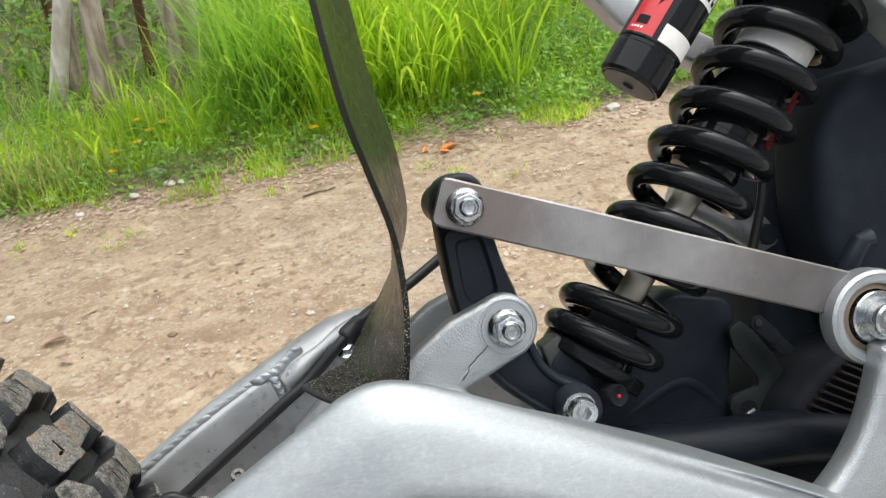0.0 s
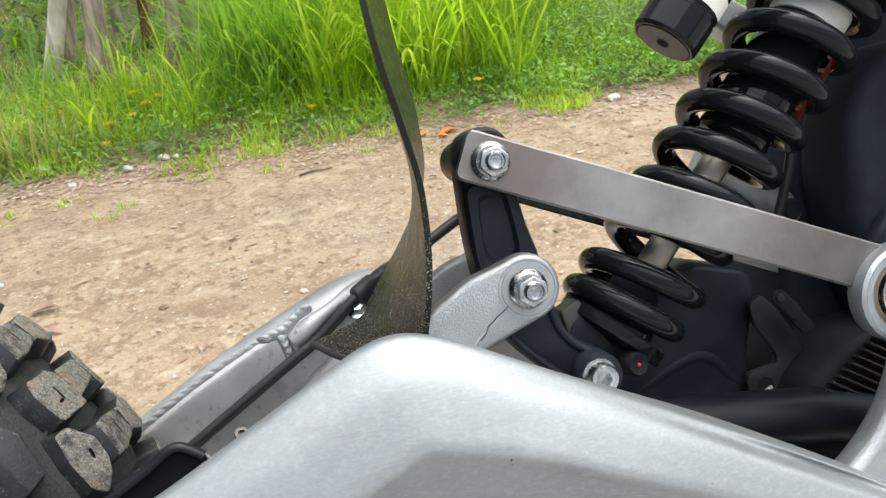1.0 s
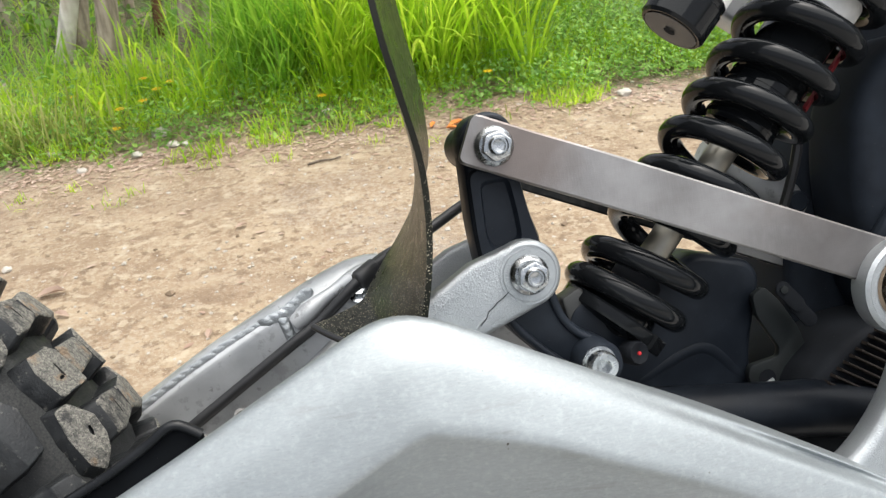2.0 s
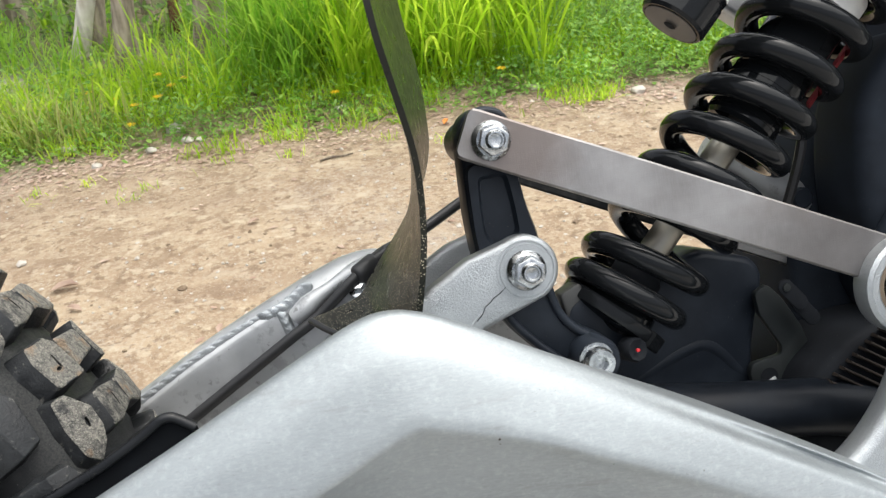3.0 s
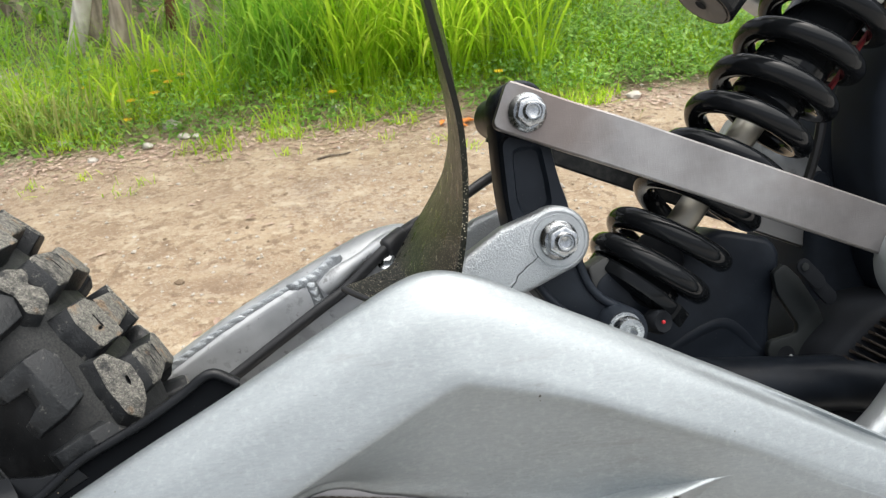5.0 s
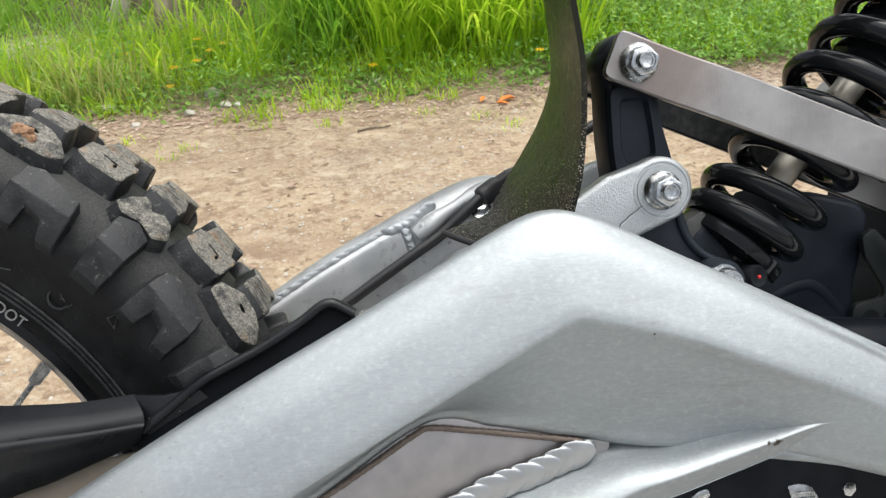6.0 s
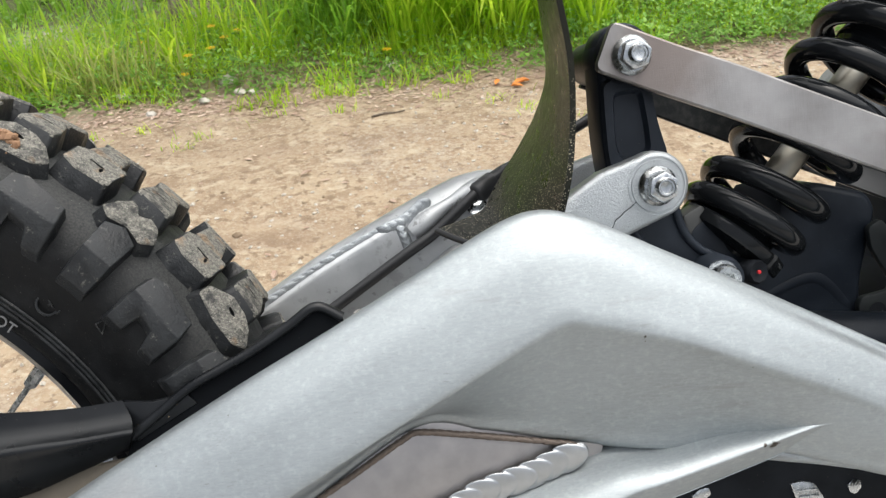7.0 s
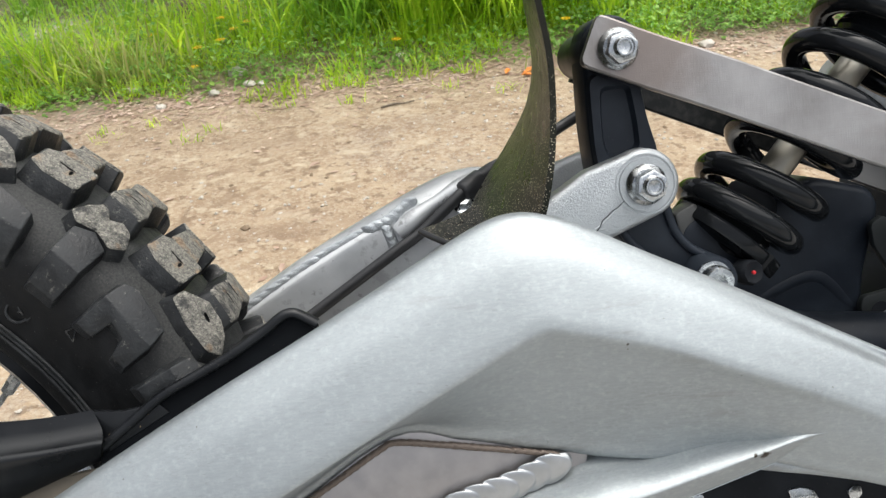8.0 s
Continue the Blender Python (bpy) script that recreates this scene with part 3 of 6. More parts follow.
def tall_grass():
    v, f = [], []
    tufts = []
    # thick stands behind the track, thinner towards the trunks
    for _ in range(110):
        y = rng.uniform(2.95, 4.9)
        x = rng.uniform(0.10 + 0.12 * (y - 3.0), 0.98 if y < 3.5 else 1.5)
        tufts.append((x, y, rng.uniform(0.45, 0.95), 26))
    for _ in range(60):
        tufts.append((rng.uniform(-2.3, -0.5), rng.uniform(2.95, 3.6), rng.uniform(0.12, 0.30), 13))
    for _ in range(120):
        tufts.append((rng.uniform(-4.5, 4.0), rng.uniform(4.6, 9.0), rng.uniform(0.12, 0.32), 14))
    for _ in range(26):
        tufts.append((rng.uniform(1.6, 3.2), rng.uniform(3.3, 4.6), rng.uniform(0.25, 0.5), 20))
    for _ in range(170):
        x = rng.uniform(-9, 9)
        if -2.3 < x < 3.2:
            continue
        tufts.append((x, rng.uniform(2.9, 5.5), rng.uniform(0.3, 0.7), 14))
    # the stands whose outlines tell
    tufts += [(0.06, 3.05, 0.66, 70), (0.18, 3.0, 0.62, 70), (0.32, 3.1, 0.75, 80), (0.5, 2.98, 0.6, 60), (0.72, 3.1, 0.75, 60), (0.88, 2.95, 0.5, 40), (-0.78, 3.3, 0.46, 26), (-0.62, 3.15, 0.42, 20), (-0.47, 3.05, 0.5, 30), (-1.2, 3.0, 0.28, 40), (-1.35, 2.9, 0.30, 40), (-1.5, 3.05, 0.34, 46)]
    stand(v, f, tufts)
    strew("tall_grass", v, f, GRASS, "bright green arching blades of tall roadside grass", "grass")
    v, f = [], []
    tufts = [(-0.36, 3.3, 0.5, 70), (-0.24, 3.3, 0.78, 120), (-0.08, 3.25, 0.74, 100), (-0.14, 3.05, 0.45, 60), (-0.30, 3.1, 0.42, 46), (-0.46, 3.15, 0.36, 40)]
    for _ in range(36):
        tufts.append((rng.uniform(-0.36, 0.08), rng.uniform(3.3, 4.2), rng.uniform(0.5, 0.85), 26))
    for _ in range(130):
        tufts.append((rng.uniform(-2.6, -0.3), rng.uniform(3.3, 5.2), rng.uniform(0.10, 0.26), 16))
    for _ in range(24):
        tufts.append((rng.uniform(0.3, 1.3), rng.uniform(3.1, 4.4), rng.uniform(0.4, 0.7), 20))
    stand(v, f, tufts)
    strew("deep_green_grass", v, f, DEEPGRASS, "darker green clumps of tall grass behind the track", "grass")


def undergrowth():
    """Shade-loving scrub and fallen sticks between the trunks."""
    v, f = [], []
    for _ in range(900):
        x, y = rng.uniform(-5, 5), rng.uniform(4.3, 10)
        z, tall = ground_height(x, y), rng.uniform(0.05, 0.5)
        for _ in range(16):
            leaf(v, f, (x + rng.gauss(0, 0.13), y + rng.gauss(0, 0.13), z + rng.uniform(0.02, 1.0) * tall), rng.uniform(0, 6.28), rng.uniform(-0.6, 0.8), rng.uniform(0.03, 0.09), rng.uniform(0.012, 0.04))
    strew("undergrowth", v, f, UNDER, "dark leafy scrub between the tree trunks", "undergrowth")


def short_grass():
    v, f = [], []
    for _ in range(24000):
        y = 2.46 + abs(rng.gauss(0, 0.55))
        x = rng.uniform(-2.4, 2.6) if rng.random() < 0.75 else rng.uniform(-8, 8)
        patch = noise.noise((x * 2.6, y * 2.6, 2.0)) + 0.5 * noise.noise((x * 8, y * 8, 6.0))
        if y < 2.95 and patch < 0.62 - 1.9 * (y - 2.46) + rng.uniform(-0.15, 0.15):
            continue
        k = min(max((y - 2.5) / 0.6, 0.12), 1.0)
        blade(v, f, (x, y, ground_height(x, y) - 0.004), rng.uniform(0, 6.28), rng.uniform(0.1, 1.25 - 0.5 * k), rng.uniform(0.03, 0.06 + 0.14 * k), rng.uniform(0.003, 0.006), rng.uniform(0.3, 1.6), 3)
    # sprigs that have crept out onto the dirt
    for cx, cy in ((-0.75, 2.2), (-0.69, 2.27), (0.35, 2.32), (0.42, 2.2), (-0.2, 2.36), (0.6, 2.1), (-1.05, 2.3), (-0.9, 2.36), (0.15, 2.42), (-0.45, 2.4)):
        for _ in range(16):
            px, py = cx + rng.gauss(0, 0.03), cy + rng.gauss(0, 0.02)
            blade(v, f, (px, py, ground_height(px, py) - 0.003), rng.uniform(0, 6.28), rng.uniform(0.2, 1.2), rng.uniform(0.02, 0.055), rng.uniform(0.002, 0.004), rng.uniform(0.3, 1.4), 3)
    strew("short_grass", v, f, GRASS, "short green grass thinning out at the track", "grass")
    v, f = [], []
    for x, y, c in ((-1.1, 2.82, 260), (-1.25, 2.95, 120), (-0.9, 3.0, 70), (-0.6, 2.85, 60), (0.02, 2.75, 30), (-0.3, 2.55, 26), (0.1, 2.6, 22), (0.9, 2.7, 26), (0.75, 2.45, 16)):
        for _ in range(c):
            px, py = x + rng.gauss(0, 0.16), y + rng.gauss(0, 0.07)
            blade(v, f, (px, py, ground_height(px, py) - 0.004), rng.uniform(0, 6.28), rng.uniform(0.05, 0.6), rng.uniform(0.04, 0.3 if c > 100 else 0.09), rng.uniform(0.003, 0.007), rng.uniform(0.4, 1.8), 4)
    strew("dry_grass", v, f, DRY, "straw-coloured tufts of drying grass", "grass")


def weeds():
    v, f = [], []
    for k in range(2300):
        x, y = rng.uniform(-2.4, 3.0), 2.62 + abs(rng.gauss(0, 0.6))
        if k > 1500:
            x, y = rng.uniform(0.75, 2.2), rng.uniform(2.7, 3.7)
        tall = rng.uniform(0.03, 0.2) if x < 0.9 else rng.uniform(0.05, 0.28)
        tall *= min(max((y - 2.5) / 0.5, 0.15), 1.0)
        z = ground_height(x, y)
        for _ in range(rng.randint(7, 14)):
            h = rng.uniform(0.2, 1.0) * tall
            leaf(v, f, (x + rng.gauss(0, 0.05), y + rng.gauss(0, 0.05), z + h), rng.uniform(0, 6.28), rng.uniform(-0.5, 0.7), rng.uniform(0.012, 0.036), rng.uniform(0.006, 0.02))
    for _ in range(420):
        x, y = rng.uniform(-6, 6), rng.uniform(4.2, 10)
        z = ground_height(x, y)
        for _ in range(14):
            leaf(v, f, (x + rng.gauss(0, 0.14), y + rng.gauss(0, 0.14), z + rng.uniform(0.03, 0.4)), rng.uniform(0, 6.28), rng.uniform(-0.5, 0.7), rng.uniform(0.05, 0.11), rng.uniform(0.03, 0.06))
    strew("low_weeds", v, f, WEED, "low dark green broad-leaved weeds", "weeds")


def litter():
    v, f = [], []
    for _ in range(5600):
        y = rng.gauss(2.58, 0.11) if rng.random() < 0.94 else rng.uniform(0.8, 3.2)
        x = rng.uniform(-2.2, 2.4)
        leaf(v, f, (x, y, ground_height(x, y) + 0.003), rng.uniform(0, 6.28), rng.uniform(-0.03, 0.10), rng.uniform(0.008, 0.036), rng.uniform(0.004, 0.016), rng.uniform(-0.04, 0.12))
    strew("leaf_litter", v, f, LITTER, "dry brown leaves scattered along the track's edge", "dead leaves", False)


def pebbles():
    v, f = [], []

    def stone(x, y, r, lift=0.35):
        base = len(v)
        z = ground_height(x, y)
        sq = rng.uniform(0.45, 0.8)
        ico = [(0, 0, 1)] + [(math.cos(a) * 0.9, math.sin(a) * 0.9, 0.35) for a in (k * math.pi / 3 for k in range(6))] + [(math.cos(a) * 0.85, math.sin(a) * 0.85, -0.5) for a in (k * math.pi / 3 + 0.5 for k in range(6))]
        for px, py, pz in ico:
            s = r * rng.uniform(0.5, 1.35)
            v.append((x + px * s, y + py * s, z + pz * s * sq + r * lift * 0.3))
        for k in range(6):
            f.append((base, base + 1 + k, base + 1 + (k + 1) % 6))
            f.append((base + 1 + k, base + 7 + k, base + 1 + (k + 1) % 6))
            f.append((base + 7 + k, base + 7 + (k + 1) % 6, base + 1 + (k + 1) % 6))
    for _ in range(1000):
        x, y = rng.uniform(-1.9, 2.0), rng.uniform(0.45, 2.75)
        if noise.noise((x * 1.1, y * 2.6, 7.0)) > rng.uniform(-0.3, 0.5):
            stone(x, y, rng.uniform(0.004, 0.010) * (1.0 if rng.random() < 0.92 else 1.6), 0.1)
    strew("dirt_clods", v, f, CLOD, "crumbled clods of brown earth on the track", "earth clods", False)
    v.clear()
    f.clear()
    for _ in range(5200):
        x, y = rng.uniform(-1.9, 2.0), rng.uniform(0.4, 2.7)
        if noise.noise((x * 1.3, y * 2.2, 4.0)) < rng.uniform(-0.25, 0.6):
            continue
        stone(x, y, rng.uniform(0.002, 0.0075) * (1.0 if rng.random() < 0.93 else 1.8))
    strew("gravel", v, f, PEBBLE, "small grey pebbles bedded in the dirt", "gravel", False)
    v.clear()
    f.clear()


tall_grass()
undergrowth()
short_grass()
weeds()
litter()
pebbles()


def pale_stone(x, y, r):
    bm = bmesh.new()
    bmesh.ops.create_icosphere(bm, subdivisions=2, radius=r)
    for q in bm.verts:
        q.co *= 1 + 0.35 * noise.noise(q.co * (1.6 / r) + Vector((x, y, 0)))
        q.co.z *= 0.55
    ob = part("stone", bm, PALE, None, "", 30)
    ob.location = (x, y, ground_height(x, y) + r * 0.25)
    tagged(ob, "pale stone half buried at the grassy edge", "stone", "stones along the verge")


for sx, sy, sr in ((-0.58, 2.67, 0.024), (-0.53, 2.66, 0.02), (-0.71, 2.62, 0.022), (-0.89, 2.53, 0.02), (-1.02, 2.72, 0.03), (-0.95, 2.9, 0.026), (0.02, 2.8, 0.03), (-0.64, 2.82, 0.04), (1.15, 2.52, 0.03), (0.8, 2.75, 0.026), (-0.98, 1.83, 0.014)):
    pale_stone(sx, sy, sr)


def dead_leaf(x, y, size, az, material, label):
    v, f = [], []
    leaf(v, f, (0, 0, 0), 0, 0.12, size, size * 0.42, 0.3)
    me = bpy.data.meshes.new("fallen_leaf")
    me.from_pydata(v, [], f)
    me.materials.append(material)
    ob = new("fallen_leaf", me)
    ob.matrix_world = pose(x, y, ground_height(x, y) + 0.006, 0, 0, az)
    tagged(ob, label, "leaf", "fallen leaves on the track")


for lx, ly, ls, la in ((0.43, 2.46, 0.075, 10), (0.37, 2.47, 0.05, 60), (0.47, 2.43, 0.05, 170), (-0.70, 1.09, 0.05, 40)):
    dead_leaf(lx, ly, ls, la, ORANGE, "bright orange fallen leaf lying on dirt")
for lx, ly, ls, la in ((-0.86, 1.63, 0.08, 5), (-0.34, 1.86, 0.04, 20), (-0.75, 1.5, 0.05, 150), (-0.4, 1.3, 0.04, 80)):
    dead_leaf(lx, ly, ls, la, LITTER, "curled brown fallen leaf lying on dirt")


def twig(x, y, length, az):
    bm = sweep([(-length / 2, 0, 0.004), (-length * 0.1, 0.006, 0.006), (length * 0.2, -0.004, 0.005), (length / 2, 0.006, 0.003)], lambda t: 0.0045 * (1 - 0.5 * t), 7)
    ob = part("twig", bm, TWIG)
    ob.matrix_world = pose(x, y, ground_height(x, y), 0, 0, az)
    tagged(ob, "thin dark dry twig lying on the dirt", "twig", "twigs on the track")


TWIG = bark("dry_twig_bark", (0.1, 0.075, 0.055), (0.2, 0.165, 0.125), 4)
twig(-0.04, 2.29, 0.12, 12)


def yellow_flower(x, y, z):
    root = new("yellow_flower")
    root.location = (x, y, ground_height(x, y))
    tagged(root, "small yellow daisy-like flower on a thin green stem", "flower", "flowers in the verge")
    part("stem", sweep([(0, 0, 0), (0.006, 0, z * 0.5), (0, -0.004, z)], 0.0016, 5), WEED, root)
    bm = bmesh.new()
    for k in range(8):
        a = 2 * math.pi * k / 8
        c, s = math.cos(a), math.sin(a)
        q = [bm.verts.new((c * r - s * w, s * r + c * w, z + h)) for r, w, h in ((0.003, -0.003, 0), (0.017, -0.006, 0.003), (0.022, 0, 0.001), (0.017, 0.006, 0.003), (0.003, 0.003, 0))]
        bm.faces.new(q)
    part("petals", bm, PETAL, root, "golden yellow petals", 0)
    part("flower_head", lathe([(0.0, -0.002), (0.006, 0.0), (0.005, 0.003), (0.0, 0.005)], (0, 0, z), (0, 0, 1), 10), PETAL, root)


for fx, fy, fz in ((0.0, 2.85, 0.06), (-0.6, 3.1, 0.12), (-0.8, 2.82, 0.05), (-0.89, 3.05, 0.09), (-0.72, 3.2, 0.12), (-0.71, 3.02, 0.09), (-0.66, 3.1, 0.1), (-0.8, 2.98, 0.08), (-1.02, 3.2, 0.08), (0.68, 2.82, 0.08)):
    yellow_flower(fx, fy, fz)

# ---- trees behind the verge ----
GREY_BARK = bark("grey_fibrous_bark", (0.2, 0.155, 0.12), (0.5, 0.41, 0.34))
WHITE_BARK = bark("pale_smooth_gum_bark", (0.5, 0.42, 0.36), (0.78, 0.73, 0.67), 0.4)
BROWN_BARK = bark("red_brown_bark", (0.09, 0.04, 0.025), (0.22, 0.1, 0.055))
CROWN = leafy("gum_leaves", (0.045, 0.085, 0.02), (0.12, 0.17, 0.04), 0.3, 0.5)


def tree(x, y, dia, lean_x, lean_y, tall, material, label, fork=False):
    """A tapered trunk with limbs and a loose crown of leaf clumps."""
    r = random.Random(int(x * 1000 + y * 77))
    root = new("tree")
    root.location = (x, y, ground_height(x, y))
    tagged(root, label, "tree", "trees behind the verge")
    pts = [(0, 0, -0.1)]
    for k in range(1, 9):
        t = k / 8
        pts.append((lean_x * (min(tall * t, 1.4) + 0.2 * max(tall * t - 1.4, 0.0)) + r.gauss(0, 0.03) * t * tall * 0.12, lean_y * tall * t + r.gauss(0, 0.03) * t * tall * 0.12, tall * t))
    run = catmull(pts, 5)
    bm = sweep(run, lambda t: dia / 2 * (1.0 + 0.35 * math.exp(-t * 30)) * (1 - 0.72 * t), 14)
    for q in bm.verts:
        k = noise.noise(Vector((q.co.x * 9 / dia * 0.15, q.co.y * 9 / dia * 0.15, q.co.z * 1.5)))
        q.co.x += k * dia * 0.06
        q.co.y += k * dia * 0.06
    part("trunk", bm, material, root)
    if fork:
        part("trunk", sweep(catmull([(-0.02, 0, 0.02), (0.0, 0.02, 0.3), (0.08, 0.05, 0.8), (0.5, 0.1, 3.0), (0.6, 0.1, tall * 0.8)], 5), lambda t: dia * 0.36 * (1 - 0.7 * t), 12), material, root)
    v, f = [], []
    for k in range(7):
        t = r.uniform(0.5, 0.98)
        p = run[int(t * (len(run) - 1))]
        a = r.uniform(0, 6.28)
        reach = tall * r.uniform(0.12, 0.26)
        e = p + Vector((math.cos(a) * reach, math.sin(a) * reach, reach * r.uniform(0.3, 0.9)))
        part("limb", sweep([p, p.lerp(e, 0.5) + Vector((0, 0, -0.05 * reach)), e], lambda q: dia * 0.16 * (1 - 0.75 * q), 7), material, root)
        for _ in range(5):
            c = e + Vector((r.gauss(0, 1), r.gauss(0, 1), r.gauss(0, 0.7))) * tall * 0.06
            for _ in range(13):
                q = c + Vector((r.gauss(0, 1), r.gauss(0, 1), r.gauss(0, 0.8))) * tall * 0.035
                leaf(v, f, q, r.uniform(0, 6.28), r.uniform(-1.2, 0.4), r.uniform(0.12, 0.2), r.uniform(0.035, 0.06))
    me = bpy.data.meshes.new("crown")
    me.from_pydata(v, [], f)
    me.materials.append(CROWN)
    crown = new("crown", me)
    crown.parent = root
    crown["label"] = "loose clumps of narrow green leaves"


TREES = (
    (-1.274, 4.155, 0.085, 0.36, 0.0, 9, WHITE_BARK, "pale smooth-barked gum tree leaning across another", False),
    (-1.17, 4.2, 0.075, 0.2, 0.0, 8, GREY_BARK, "grey-brown gum tree behind a pale one", False),
    (-0.95, 3.705, 0.098, 0.147, 0.01, 10, GREY_BARK, "grey rough-barked gum tree leaning slightly", False),
    (-0.774, 4.373, 0.052, 0.085, 0.0, 7, BROWN_BARK, "thin red-brown young tree trunk", False),
    (-0.609, 4.026, 0.105, 0.157, 0.0, 9, GREY_BARK, "grey-brown gum tree standing close beside a thinner one", False),
    (-0.535, 4.11, 0.07, 0.16, 0.02, 8, WHITE_BARK, "thin pale gum tree beside a thicker trunk", False),
    (-1.75, 5.0, 0.11, -0.02, 0.0, 8, GREY_BARK, "slim grey gum tree deeper in the wood", False),
    (-1.02, 5.1, 0.06, 0.03, 0.0, 7, GREY_BARK, "thin grey sapling among the gum trees", False),
    (-0.72, 5.4, 0.07, -0.03, 0.0, 7, WHITE_BARK, "thin pale sapling among the gum trees", False),
    (-1.48, 5.7, 0.08, 0.02, 0.0, 8, BROWN_BARK, "thin brown sapling among the gum trees", False),
    (-0.2, 6.3, 0.09, 0.01, 0.0, 8, BROWN_BARK, "thin brown sapling behind the tall grass", False),
    (1.5, 4.0, 0.12, 0.03, 0.0, 7, BROWN_BARK, "dark brown tree at the weedy end of the verge", False),
    (-2.4, 6.2, 0.15, 0.02, 0.0, 10, GREY_BARK, "grey gum tree deeper in the wood", False),
    (-1.25, 6.6, 0.1, 0.0, 0.02, 9, BROWN_BARK, "brown tree deeper in the wood", False),
    (-1.6, 7.5, 0.16, 0.02, 0.0, 10, GREY_BARK, "grey gum tree deeper in the wood", False),
    (-0.3, 5.6, 0.12, -0.02, 0.0, 9, GREY_BARK, "grey gum tree behind the tall grass", False),
    (0.4, 5.2, 0.1, 0.02, 0.0, 8, WHITE_BARK, "pale gum tree behind the tall grass", False),
    (1.2, 6.0, 0.14, 0.0, 0.0, 10, GREY_BARK, "grey gum tree behind the tall grass", False),
    (2.4, 5.4, 0.13, -0.02, 0.0, 9, GREY_BARK, "grey gum tree at the wood's edge", False),
    (3.6, 6.6, 0.16, 0.02, 0.0, 11, GREY_BARK, "grey gum tree at the wood's edge", False),
    (-3.6, 6.0, 0.16, 0.0, 0.0, 11, GREY_BARK, "grey gum tree at the wood's edge", False),
    (-3.0, 8.4, 0.13, 0.02, 0.0, 10, BROWN_BARK, "brown tree deeper in the wood", False),
)
for row in TREES:
    tree(*row)


# ---- the motorcycle: built upright round its own middle, then leaned over as it stands ----
WHEEL = Vector((-0.501, 0.0, -0.260))
FOOT = Vector((-0.501, 0.0, -0.578))
bike = new("motorcycle")
bike.matrix_world = pose(-0.501, -0.2195, 0.3958, -22.32, 0, 0)
tagged(bike, "silver and black off-road motorcycle, rear swingarm, shock and knobbly tyre", "motorcycle")


def on_bike(name, bm, material, label="", smooth=38):
    ob = part(name, bm, material, bike, label, smooth)
    ob.location = -FOOT
    return ob


def grid_loft(stations, n_along=6, n_round=4):
    """A smooth skin through sections of equal length, rounded both ways."""
    cols = [catmull([s[i] for s in stations], n_along) for i in range(len(stations[0]))]
    rings = []
    for k in range(len(cols[0])):
        rings.append(catmull([c[k] for c in cols], n_round, True))
    return loft(rings)


def melt(ob, size=0.0006, soften=0):
    """Run overlapping puddles of weld metal together into one skin."""
    m = ob.modifiers.new("melt", "REMESH")
    m.mode, m.voxel_size, m.use_smooth_shade = "VOXEL", size, True
    if soften:
        flow = ob.modifiers.new("flow", "SMOOTH")
        flow.factor, flow.iterations = 0.5, soften
    return ob


def stacked(path, width, gap, high, seed=1):
    """A weld run as overlapping flattened puddles."""
    bm = bmesh.new()
    r = random.Random(seed)
    pts = catmull(path, 24)
    run = gap
    for p, q in zip(pts, pts[1:]):
        run += (q - p).length
        if run < gap:
            continue
        run = r.uniform(-0.12, 0.12) * gap
        d = (q - p).normalized()
        side = d.cross(Vector((0, -1, 0))).normalized()
        up = side.cross(d).normalized()
        if up.y > 0:
            up.negate()
        w, h = width * 0.5 * r.uniform(0.95, 1.04), high * r.uniform(0.9, 1.15)
        for k in bmesh.ops.create_icosphere(bm, subdivisions=3, radius=1.0)["verts"]:
            x, y, z = k.co
            bow = (1 - y * y) * 0.35
            k.co = p + d * ((x + bow) * gap * 1.15) + side * (y * w) + up * (z * h + x * h * 0.75)
    return bm


def lumps(spots, seed, squash=1.0):
    """Uneven molten metal: a few blobs run together."""
    bm = bmesh.new()
    for x, y, z, r in spots:
        got = bmesh.ops.create_icosphere(bm, subdivisions=3, radius=r)["verts"]
        for q in got:
            q.co *= 1 + 0.25 * noise.noise(q.co * (1.3 / r) + Vector((seed, x * 90, z * 90)))
            q.co.y *= 0.4
            q.co += Vector((x, y, z))
    return bm


